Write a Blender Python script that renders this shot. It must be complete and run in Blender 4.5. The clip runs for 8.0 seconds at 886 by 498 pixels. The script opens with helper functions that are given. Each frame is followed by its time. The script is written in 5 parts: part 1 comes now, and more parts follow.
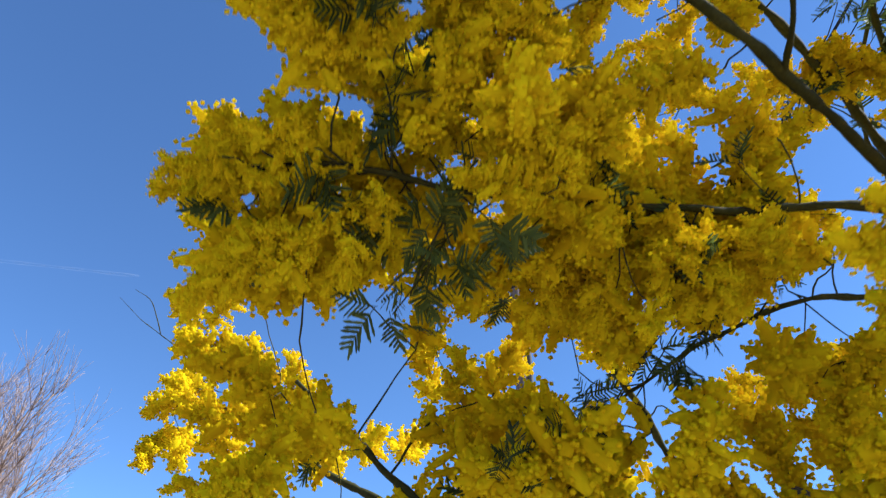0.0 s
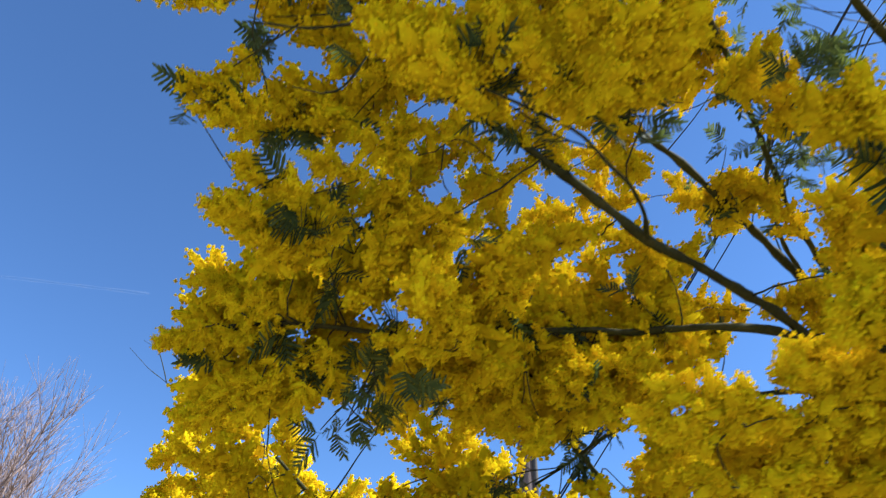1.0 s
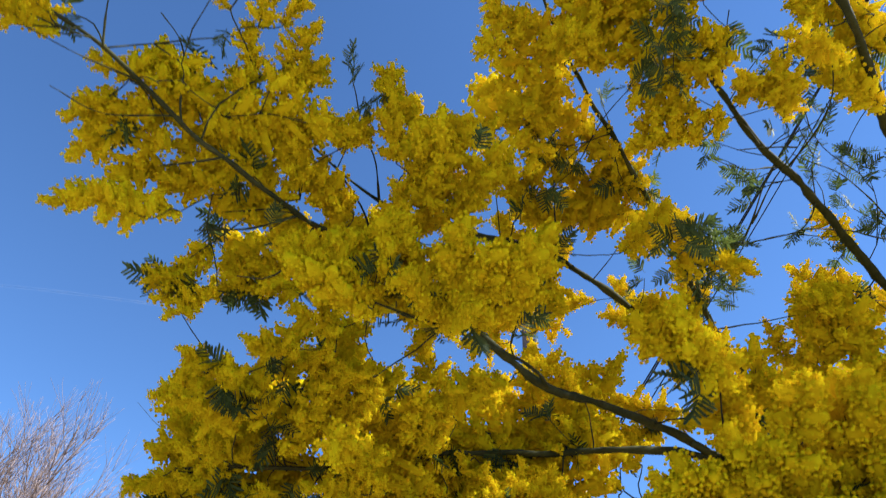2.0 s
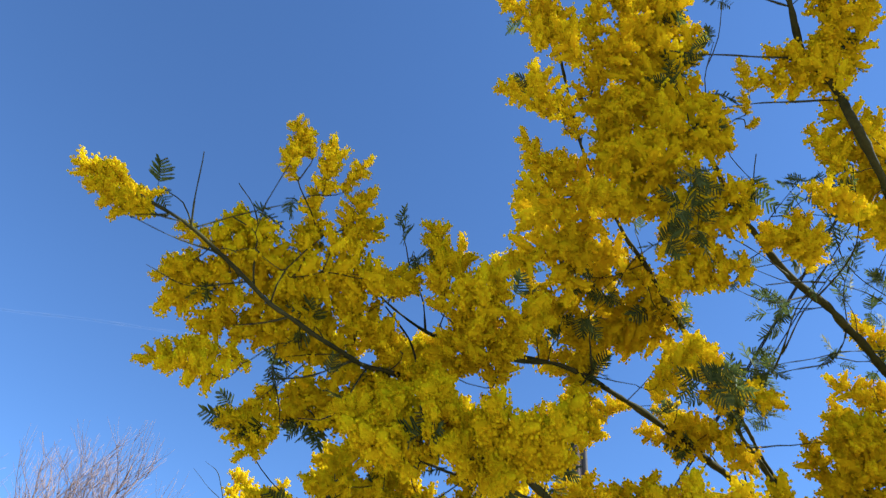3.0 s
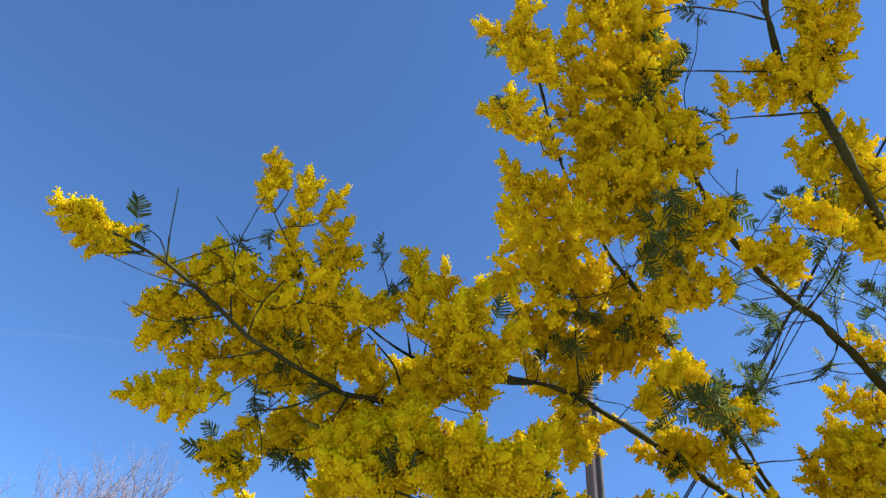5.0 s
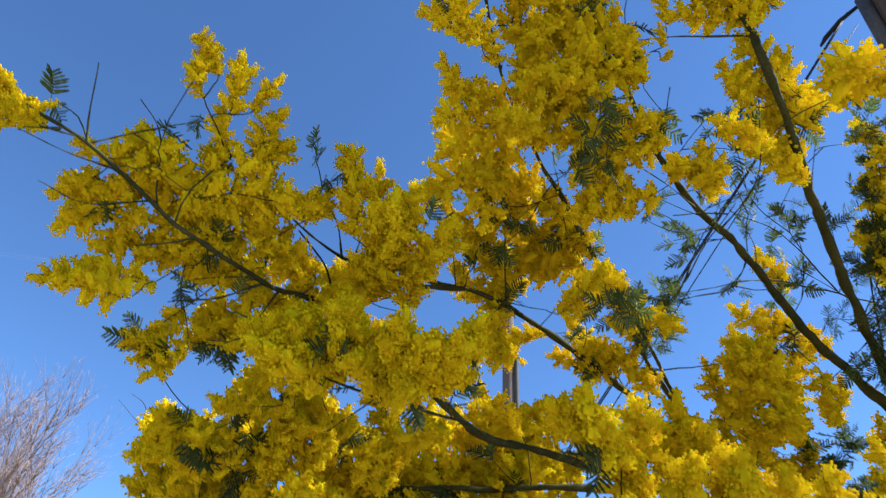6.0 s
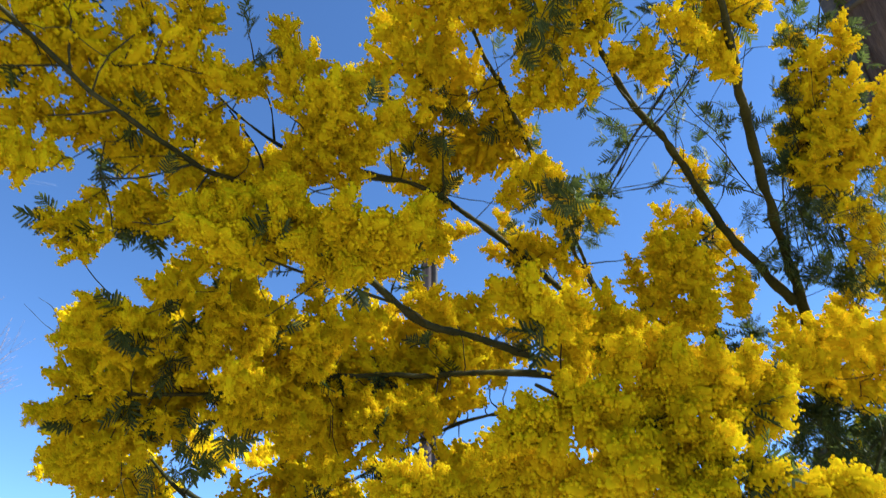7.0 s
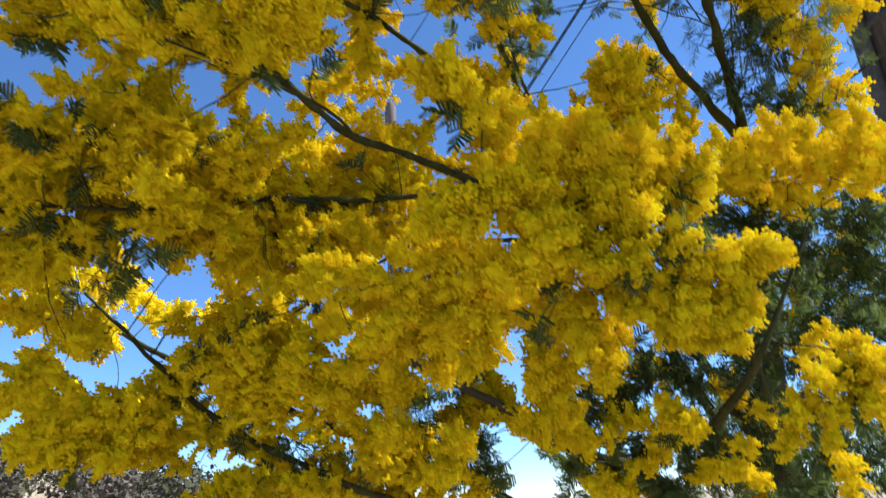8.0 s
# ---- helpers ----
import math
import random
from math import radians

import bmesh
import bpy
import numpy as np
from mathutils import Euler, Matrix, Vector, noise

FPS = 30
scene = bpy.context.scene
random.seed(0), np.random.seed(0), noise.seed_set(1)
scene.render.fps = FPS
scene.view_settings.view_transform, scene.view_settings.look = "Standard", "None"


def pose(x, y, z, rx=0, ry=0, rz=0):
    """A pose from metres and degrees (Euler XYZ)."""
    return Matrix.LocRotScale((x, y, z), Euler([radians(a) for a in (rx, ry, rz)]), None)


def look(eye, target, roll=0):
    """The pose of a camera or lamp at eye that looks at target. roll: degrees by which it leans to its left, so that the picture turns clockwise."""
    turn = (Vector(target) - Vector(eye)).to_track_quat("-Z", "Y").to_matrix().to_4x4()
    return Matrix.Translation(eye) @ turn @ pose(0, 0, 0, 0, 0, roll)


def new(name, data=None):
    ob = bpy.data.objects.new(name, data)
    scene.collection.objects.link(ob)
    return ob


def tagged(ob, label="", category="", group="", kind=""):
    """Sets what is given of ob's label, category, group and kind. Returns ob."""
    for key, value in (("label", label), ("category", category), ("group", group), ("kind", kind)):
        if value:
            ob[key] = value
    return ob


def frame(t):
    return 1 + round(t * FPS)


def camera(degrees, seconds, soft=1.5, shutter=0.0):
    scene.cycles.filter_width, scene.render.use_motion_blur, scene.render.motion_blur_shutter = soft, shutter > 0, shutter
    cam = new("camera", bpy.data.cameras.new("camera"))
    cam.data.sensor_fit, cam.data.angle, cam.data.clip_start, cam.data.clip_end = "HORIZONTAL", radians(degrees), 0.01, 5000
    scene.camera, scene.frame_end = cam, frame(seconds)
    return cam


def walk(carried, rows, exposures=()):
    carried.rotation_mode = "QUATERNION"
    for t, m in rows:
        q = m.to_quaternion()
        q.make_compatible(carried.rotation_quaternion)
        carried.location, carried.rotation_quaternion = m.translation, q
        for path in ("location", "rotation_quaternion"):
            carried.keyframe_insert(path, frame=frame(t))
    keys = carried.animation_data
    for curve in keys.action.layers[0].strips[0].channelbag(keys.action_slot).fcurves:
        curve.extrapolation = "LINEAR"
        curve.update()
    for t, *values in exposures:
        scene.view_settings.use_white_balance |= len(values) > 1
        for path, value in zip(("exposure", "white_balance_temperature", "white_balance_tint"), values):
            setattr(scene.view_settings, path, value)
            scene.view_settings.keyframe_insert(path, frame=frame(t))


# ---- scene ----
cam = camera(67.0, 8.0, 1.3, 0.3)
PATH = [
    (0, (-0.004, 0.027, 1.675), (-0.202, 1.636, 2.846), 0.2),
    (0.5, (0.057, -0.148, 1.707), (-0.161, 1.467, 2.866), -0.4),
    (1, (0.166, -0.293, 1.676), (-0.055, 1.279, 2.894), 1.1),
    (1.5, (0.341, -0.453, 1.7), (0.074, 1.098, 2.935), 3.3),
    (2, (0.405, -0.605, 1.774), (0.121, 0.931, 3.024), 2.9),
    (2.2, (0.423, -0.663, 1.786), (0.119, 0.852, 3.056), 3.4),
    (3.3, (0.453, -0.887, 1.904), (0.016, 0.52, 3.256), 7.7),
    (3.5, (0.461, -0.889, 1.922), (0.013, 0.496, 3.293), 7.4),
    (4, (0.578, -0.899, 1.927), (0.036, 0.44, 3.31), 8.5),
    (4.2, (0.578, -0.906, 1.911), (0.048, 0.438, 3.294), 8.1),
    (5.3, (0.52, -0.852, 1.894), (0.124, 0.608, 3.203), 5.5),
    (5.5, (0.519, -0.845, 1.912), (0.166, 0.659, 3.182), 4.4),
    (6, (0.516, -0.831, 1.842), (0.265, 0.749, 3.043), 3.6),
    (6.5, (0.503, -0.809, 1.782), (0.365, 0.837, 2.91), 1.8),
    (7, (0.459, -0.778, 1.805), (0.447, 0.96, 2.794), -0.5),
    (7.5, (0.427, -0.736, 1.758), (0.512, 1.081, 2.588), -1.7),
    (8, (0.548, -0.662, 1.63), (0.618, 1.206, 2.343), -3.1),
]
walk(cam, [(t, look(eye, target, roll)) for t, eye, target, roll in PATH], [(0, 1.42, 5700, 7.8), (8, 1.42, 5700, 7.8)])

# ---- world, sun ----
world = bpy.data.worlds.new("sky")
scene.world = world
world.use_nodes = True
wn = world.node_tree
wn.nodes.clear()
SUN_AZ, SUN_EL = 86.0, 43.0
sky = wn.nodes.new("ShaderNodeTexSky")
sky.sky_type = "NISHITA"
sky.sun_disc = False
sky.sun_elevation = radians(SUN_EL)
sky.sun_rotation = radians(SUN_AZ)
sky.altitude, sky.air_density, sky.dust_density, sky.ozone_density = 1200, 1.0, 0.0, 7.0
bg = wn.nodes.new("ShaderNodeBackground")
bg.inputs["Strength"].default_value = 0.08
wout = wn.nodes.new("ShaderNodeOutputWorld")
wn.links.new(sky.outputs[0], bg.inputs[0])
wn.links.new(bg.outputs[0], wout.inputs[0])

sun_dir = Vector((math.sin(radians(SUN_AZ)) * math.cos(radians(SUN_EL)), math.cos(radians(SUN_AZ)) * math.cos(radians(SUN_EL)), math.sin(radians(SUN_EL))))
sun = new("sun", bpy.data.lights.new("sun", "SUN"))
sun.data.energy, sun.data.angle, sun.data.color = 5.0, radians(0.5), (1.0, 0.95, 0.86)
sun.matrix_world = look(sun_dir * 50, (0, 0, 0))


# ---- materials ----
def material(name):
    m = bpy.data.materials.new(name)
    m.use_nodes = True
    nt = m.node_tree
    nt.nodes.clear()
    out = nt.nodes.new("ShaderNodeOutputMaterial")
    return m, nt, out


def node(nt, kind, **values):
    n = nt.nodes.new(kind)
    for key, value in values.items():
        n.inputs[key.replace("_", " ")].default_value = value
    return n


def ramp(nt, source, stops):
    r = nt.nodes.new("ShaderNodeValToRGB")
    els = r.color_ramp.elements
    while len(els) < len(stops):
        els.new(0.5)
    for e, (pos, col) in zip(els, stops):
        e.position, e.color = pos, (*col, 1)
    nt.links.new(source, r.inputs[0])
    return r.outputs[0]


def mix_colour(nt, a, b, factor, mode="MIX"):
    n = nt.nodes.new("ShaderNodeMix")
    n.data_type, n.blend_type = "RGBA", mode
    for value, socket in ((factor, n.inputs[0]), (a, n.inputs[6]), (b, n.inputs[7])):
        if hasattr(value, "is_output"):
            nt.links.new(value, socket)
        else:
            socket.default_value = value
    return n.outputs[2]


def noise_out(nt, scale, detail=4.0, rough=0.6, coords="Object"):
    tc = nt.nodes.new("ShaderNodeTexCoord")
    n = node(nt, "ShaderNodeTexNoise", Scale=scale, Detail=detail, Roughness=rough)
    nt.links.new(tc.outputs[coords], n.inputs["Vector"])
    return n.outputs[0]


def petal_material(name, dark, mid, light, through_light):
    """Fluffy stamens: diffuse with light passing through, varied ball by ball and spray by spray."""
    m, nt, out = material(name)
    geo = nt.nodes.new("ShaderNodeNewGeometry")
    info = nt.nodes.new("ShaderNodeObjectInfo")
    ball = ramp(nt, geo.outputs["Random Per Island"], ((0.0, dark), (0.45, mid), (1.0, light)))
    tint = ramp(nt, info.outputs["Random"], ((0.0, (0.9, 0.86, 0.8)), (1.0, (1.0, 1.0, 1.0))))
    col = mix_colour(nt, ball, tint, 1.0, "MULTIPLY")
    fuzz = noise_out(nt, 900.0, 2.0)
    bump = node(nt, "ShaderNodeBump", Strength=0.6, Distance=0.0015)
    nt.links.new(fuzz, bump.inputs["Height"])
    diff = node(nt, "ShaderNodeBsdfDiffuse", Roughness=1.0)
    tran = nt.nodes.new("ShaderNodeBsdfTranslucent")
    for n in (diff, tran):
        nt.links.new(col, n.inputs["Color"])
        nt.links.new(bump.outputs[0], n.inputs["Normal"])
    mix = node(nt, "ShaderNodeMixShader", Fac=through_light)
    nt.links.new(diff.outputs[0], mix.inputs[1])
    nt.links.new(tran.outputs[0], mix.inputs[2])
    nt.links.new(mix.outputs[0], out.inputs[0])
    return m


def leaf_material(name, dark, light, through_light=0.25):
    m, nt, out = material(name)
    geo = nt.nodes.new("ShaderNodeNewGeometry")
    info = nt.nodes.new("ShaderNodeObjectInfo")
    a = ramp(nt, geo.outputs["Random Per Island"], ((0.0, dark), (1.0, light)))
    b = ramp(nt, info.outputs["Random"], ((0.0, (0.75, 0.78, 0.75)), (0.6, (1.0, 1.0, 0.9)), (1.0, (1.15, 1.1, 0.75))))
    col = mix_colour(nt, a, b, 1.0, "MULTIPLY")
    bsdf = node(nt, "ShaderNodeBsdfPrincipled", Roughness=0.65, Specular_IOR_Level=0.25)
    tran = nt.nodes.new("ShaderNodeBsdfTranslucent")
    nt.links.new(col, bsdf.inputs["Base Color"])
    nt.links.new(col, tran.inputs["Color"])
    mix = node(nt, "ShaderNodeMixShader", Fac=through_light)
    nt.links.new(bsdf.outputs[0], mix.inputs[1])
    nt.links.new(tran.outputs[0], mix.inputs[2])
    nt.links.new(mix.outputs[0], out.inputs[0])
    return m


def rough_material(name, dark, light, scale, fine, roughness=0.85, bump_size=0.002, stretch=None):
    """Bark, wood, soil: two scales of colour noise with a fine relief."""
    m, nt, out = material(name)
    tc = nt.nodes.new("ShaderNodeTexCoord")
    src = tc.outputs["Object"]
    if stretch:
        mp = node(nt, "ShaderNodeMapping", Scale=stretch)
        nt.links.new(src, mp.inputs["Vector"])
        src = mp.outputs[0]
    big = node(nt, "ShaderNodeTexNoise", Scale=scale, Detail=5.0, Roughness=0.65)
    small = node(nt, "ShaderNodeTexNoise", Scale=fine, Detail=4.0, Roughness=0.7)
    for n in (big, small):
        nt.links.new(src, n.inputs["Vector"])
    c1 = ramp(nt, big.outputs[0], ((0.3, dark), (0.7, light)))
    c2 = ramp(nt, small.outputs[0], ((0.3, (0.65, 0.65, 0.65)), (0.7, (1.15, 1.15, 1.15))))
    col = mix_colour(nt, c1, c2, 1.0, "MULTIPLY")
    bump = node(nt, "ShaderNodeBump", Strength=0.7, Distance=bump_size)
    nt.links.new(small.outputs[0], bump.inputs["Height"])
    bsdf = node(nt, "ShaderNodeBsdfPrincipled", Roughness=roughness, Specular_IOR_Level=0.1)
    nt.links.new(col, bsdf.inputs["Base Color"])
    nt.links.new(bump.outputs[0], bsdf.inputs["Normal"])
    nt.links.new(bsdf.outputs[0], out.inputs[0])
    return m


PETAL = petal_material("mimosa_flower", (0.88, 0.69, 0.0), (0.95, 0.79, 0.0), (0.98, 0.875, 0.001), 0.5)
STALK = rough_material("flower_stalk", (0.14, 0.13, 0.03), (0.26, 0.22, 0.06), 60, 400, 0.7, 0.0005)
LEAF = leaf_material("mimosa_leaf", (0.045, 0.066, 0.018), (0.115, 0.146, 0.036), 0.45)
BARK = rough_material("mimosa_bark", (0.027, 0.028, 0.008), (0.074, 0.07, 0.024), 9, 120, 0.85, 0.0012)
OLD_BARK = rough_material("old_bark", (0.04, 0.033, 0.022), (0.12, 0.1, 0.07), 6, 60, 0.9, 0.006)
BARE_BARK = rough_material("bare_bark", (0.2, 0.145, 0.125), (0.34, 0.25, 0.22), 3, 20, 0.9, 0.004)
POLE_WOOD = rough_material("pole_wood", (0.05, 0.035, 0.028), (0.14, 0.1, 0.08), 3, 30, 0.9, 0.004, (6, 6, 0.5))
POLE_GREY = rough_material("weathered_pole", (0.09, 0.07, 0.062), (0.2, 0.155, 0.135), 2, 25, 0.9, 0.004, (6, 6, 0.5))
STEEL = rough_material("dull_steel", (0.06, 0.056, 0.052), (0.11, 0.1, 0.09), 5, 60, 0.55, 0.0005)
SOIL = rough_material("dry_grass_soil", (0.2, 0.165, 0.1), (0.39, 0.31, 0.215), 0.12, 3, 0.95, 0.02)
WOODS = leaf_material("far_foliage", (0.03, 0.034, 0.02), (0.075, 0.072, 0.045), 0.1)
WOODS_BROWN = leaf_material("far_bare_wood", (0.05, 0.038, 0.03), (0.105, 0.08, 0.064), 0.1)


# ---- small tools ----
def mesh_from(name, verts, faces, mats, slots=None, smooth=True):
    me = bpy.data.meshes.new(name)
    me.from_pydata(verts, [], faces)
    for m in mats:
        me.materials.append(m)
    if slots is not None:
        me.polygons.foreach_set("material_index", slots)
    if smooth:
        me.polygons.foreach_set("use_smooth", [True] * len(faces))
    me.update()
    return me


def child(name, data, parent, label=""):
    ob = new(name, data)
    ob.parent = parent
    return tagged(ob, label)


class Build:
    """Gathers vertices and faces of one mesh."""

    def __init__(self):
        self.v, self.f, self.s = [], [], []

    def add(self, verts, faces, slot=0):
        n = len(self.v)
        self.v.extend(tuple(p) for p in verts)
        self.f.extend(tuple(i + n for i in face) for face in faces)
        self.s.extend([slot] * len(faces))

    def tube(self, pts, radii, sides=6, slot=0, lumps=0.0):
        rows, up = [], Vector((0.3, 0.2, 1)).normalized()
        for i, p in enumerate(pts):
            d = (pts[min(i + 1, len(pts) - 1)] - pts[max(i - 1, 0)]).normalized()
            u = up.cross(d)
            u = u.normalized() if u.length > 1e-3 else Vector((1, 0, 0))
            w = d.cross(u)
            ring = []
            for k in range(sides):
                a = 2 * math.pi * k / sides
                q = u * math.cos(a) + w * math.sin(a)
                r = radii[i] * (1 + lumps * (noise.noise((p + q * radii[i]) * 25) + 0.6 * noise.noise(p * 70)))
                ring.append(p + q * r)
            rows.append(ring)
        verts = [q for ring in rows for q in ring] + [pts[0], pts[-1]]
        n, faces = len(rows), []
        for i in range(n - 1):
            for k in range(sides):
                a, b = i * sides + k, i * sides + (k + 1) % sides
                faces.append((a, b, b + sides, a + sides))
        for k in range(sides):
            faces.append(((k + 1) % sides, k, n * sides))
            faces.append(((n - 1) * sides + k, (n - 1) * sides + (k + 1) % sides, n * sides + 1))
        self.add(verts, faces, slot)

    def mesh(self, name, mats, smooth=True):
        return mesh_from(name, self.v, self.f, mats, self.s, smooth)


def spline(pts, step):
    """A smooth curve through a few places, cut into short steps."""
    p = [Vector(q) for q in pts]
    p = [p[0] * 2 - p[1]] + p + [p[-1] * 2 - p[-2]]
    out = []
    for i in range(1, len(p) - 2):
        n = max(2, int((p[i + 1] - p[i]).length / step))
        for k in range(n):
            t = k / n
            out.append(0.5 * ((2 * p[i]) + (p[i + 1] - p[i - 1]) * t + (2 * p[i - 1] - 5 * p[i] + 4 * p[i + 1] - p[i + 2]) * t * t
                              + (3 * p[i] - p[i - 1] - 3 * p[i + 1] + p[i + 2]) * t ** 3))
    out.append(p[-2])
    return out


rng = random.Random(7)


def rand_dir(r):
    return Vector((r.gauss(0, 1), r.gauss(0, 1), r.gauss(0, 1))).normalized()


# ---- flower sprays and leaves, a few kinds of each ----
SPRAY_LENGTH = 0.14


def raceme(b, r, root, way, long, wide, heads):
    """One side stalk of a spray: a short, blunt, fluffy finger set all round with small round flower heads."""
    droop = rand_dir(r) * 0.01
    u = way.cross(Vector((0.31, 0.52, 0.79))).normalized()
    w = way.cross(u)
    b.tube([root + way * long * s + droop * s * s for s in (0.02, 0.3, 0.65, 1.0)], [wide * k for k in (0.4, 0.8, 0.8, 0.4)], 4, 0, 0.3)
    for k in range(heads):
        s = (k + 0.5) / heads
        a = k * 2.39996 + r.uniform(-0.5, 0.5)
        fat = math.sin(math.pi * (0.16 + 0.7 * s)) ** 0.5
        side = u * math.cos(a) + w * math.sin(a)
        p = root + way * long * (0.03 + 1.08 * s) + droop * s * s + side * wide * fat * r.uniform(0.85, 1.25)
        size = r.uniform(0.0034, 0.0047)
        spin = Euler((r.uniform(0, 3), r.uniform(0, 3), r.uniform(0, 3))).to_matrix()
        b.add([p + size * (spin @ v) for v in OCT_V], OCT_F, 0)


def spray_mesh(seed, racemes, heads, wide):
    """A branched spray: a thin axis along z with fluffy side stalks, about that wide."""
    r, b = random.Random(seed), Build()
    bend = Vector((r.uniform(-0.03, 0.03), r.uniform(-0.03, 0.03), 0))
    axis = [Vector((0, 0, SPRAY_LENGTH * t)) + bend * t * t for t in (0, 0.25, 0.5, 0.75, 1.0)]
    b.tube(axis, [0.0016, 0.0014, 0.0012, 0.001, 0.0007], 4, 1)
    turn = r.uniform(0, 6)
    for i in range(racemes):
        t = 0.03 + 0.97 * (i / (racemes - 1)) ** 0.9
        turn += 2.4 + r.uniform(-0.4, 0.4)
        root = Vector((0, 0, SPRAY_LENGTH * t)) + bend * t * t
        lean = r.uniform(0.2, 0.9) if t < 0.93 else 2.5
        way = (Vector((math.cos(turn), math.sin(turn), 0)) + Vector((0, 0, lean))).normalized()
        long = r.uniform(0.034, 0.066) * (0.7 + 0.45 * math.sin(math.pi * min(1.0, t * 0.9 + 0.12)))
        raceme(b, r, root, (way + rand_dir(r) * 0.5).normalized(), long * 0.86, wide * r.uniform(0.82, 1.15), heads)
    return b.mesh("flower_spray", [PETAL, STALK])


def far_leaf_mesh(seed):
    """A plainer feathery leaf: each side rib is one saw-edged strip."""
    r, b = random.Random(seed), Build()
    long = 0.072
    arch = Vector((r.uniform(-0.02, 0.02), r.choice((-1, 1)) * r.uniform(0.01, 0.03), 0))
    b.tube([Vector((0, 0, long * t)) + arch * t * t for t in (0, 0.5, 1.0)], [0.001, 0.0008, 0.0004], 3, 0)
    for i in range(8):
        t = 0.22 + 0.78 * i / 7
        root = Vector((0, 0, long * t)) + arch * t * t
        for side in (-1, 1):
            way = Vector((side * 0.85, arch.y * 6 + r.uniform(-0.3, 0.3), 0.4 + 0.65 * t * t + r.uniform(-0.12, 0.12))).normalized()
            rib = r.uniform(0.029, 0.037) * (0.7 + 0.45 * math.sin(math.pi * min(1, t + 0.1)))
            across = way.cross(Vector((0.3 * r.uniform(-1, 1), 1, 0.4 * r.uniform(-1, 1)))).normalized()
            v, n = [], 4
            for k in range(n + 1):
                s = k / n
                w = 0.0031 * (0.8 if k == 0 else 0.35 if k == n else 1.0 if k % 2 else 0.78)
                p = root + way * rib * s
                v += [p - across * w, p + across * w]
            b.add(v, [(2 * k, 2 * k + 1, 2 * k + 3, 2 * k + 2) for k in range(n)], 0)
    return b.mesh("leaf", [LEAF], False)


def leaf_mesh(seed):
    """A feathery leaf: a midrib along z with pairs of side ribs, each set with two rows of tiny leaflets."""
    r, b = random.Random(seed), Build()
    long = 0.072
    arch = Vector((r.uniform(-0.02, 0.02), r.choice((-1, 1)) * r.uniform(0.01, 0.03), 0))
    mid = [Vector((0, 0, long * t)) + arch * t * t for t in (0, 0.33, 0.66, 1.0)]
    b.tube(mid, [0.0011, 0.001, 0.0008, 0.0005], 4, 0)
    pairs = r.choice((7, 8, 8))
    for i in range(pairs):
        t = 0.22 + 0.78 * i / (pairs - 1)
        root = Vector((0, 0, long * t)) + arch * t * t
        for side in (-1, 1):
            if r.random() < 0.06:
                continue
            way = Vector((side * 0.85, arch.y * 6 + r.uniform(-0.3, 0.3), 0.35 + 0.75 * t * t + r.uniform(-0.15, 0.15))).normalized()
            rib_long = r.uniform(0.025, 0.036) * (0.7 + 0.45 * math.sin(math.pi * min(1, t + 0.1)))
            across = way.cross(Vector((0.2 * r.uniform(-1, 1), 1, 0.3 * r.uniform(-1, 1)))).normalized()
            face = way.cross(across)
            sag = face * r.uniform(-0.006, 0.006)
            b.add([root - across * 0.0005, root + across * 0.0005, root + way * rib_long + sag], [(0, 1, 2)], 0)
            n = 9
            for k in range(n):
                s = 0.08 + 0.92 * k / (n - 1)
                p = root + way * rib_long * s + sag * s * s
                size = 0.0033 * (1 - 0.25 * s)
                for e in (-1, 1):
                    tip = p + (across * e * 0.95 + way * 0.45).normalized() * size + face * r.uniform(-0.0008, 0.0008)
                    w = way * 0.0021
                    m = (p + tip) / 2
                    b.add([p, m + w, tip, m - w], [(0, 1, 2, 3)], 0)
    return b.mesh("leaf", [LEAF], False)


OCT_V = [Vector(v) for v in ((1, 0, 0), (-1, 0, 0), (0, 1, 0), (0, -1, 0), (0, 0, 1), (0, 0, -1))]
OCT_F = [(0, 2, 4), (2, 1, 4), (1, 3, 4), (3, 0, 4), (2, 0, 5), (1, 2, 5), (3, 1, 5), (0, 3, 5)]
SPRAYS = [spray_mesh(11 + i, n, 38, 0.0155) for i, n in enumerate((17, 18, 19, 17))]
MID_SPRAYS = [spray_mesh(31 + i, n, 21, 0.0109) for i, n in enumerate((21, 22, 20, 23, 21))]
FAR_SPRAYS = [spray_mesh(21 + i, n, 16, 0.0112) for i, n in enumerate((21, 22, 20, 23, 21))]
# coarse sprays for the unseen crown that is added to cast shade
SHADE_SPRAYS = [spray_mesh(61 + i, 17, 9, 0.0109) for i in range(3)]
LEAVES = [leaf_mesh(41 + i) for i in range(5)]
FAR_LEAVES = [far_leaf_mesh(51 + i) for i in range(5)]

# ---- the flowering tree ----
tree = tagged(new("mimosa_tree"), "mimosa tree in full bloom with yellow flower sprays and feathery leaves", "tree")
COUNT = {"spray": 0, "leaf": 0}
PART_LIMIT = 300
LINES = []


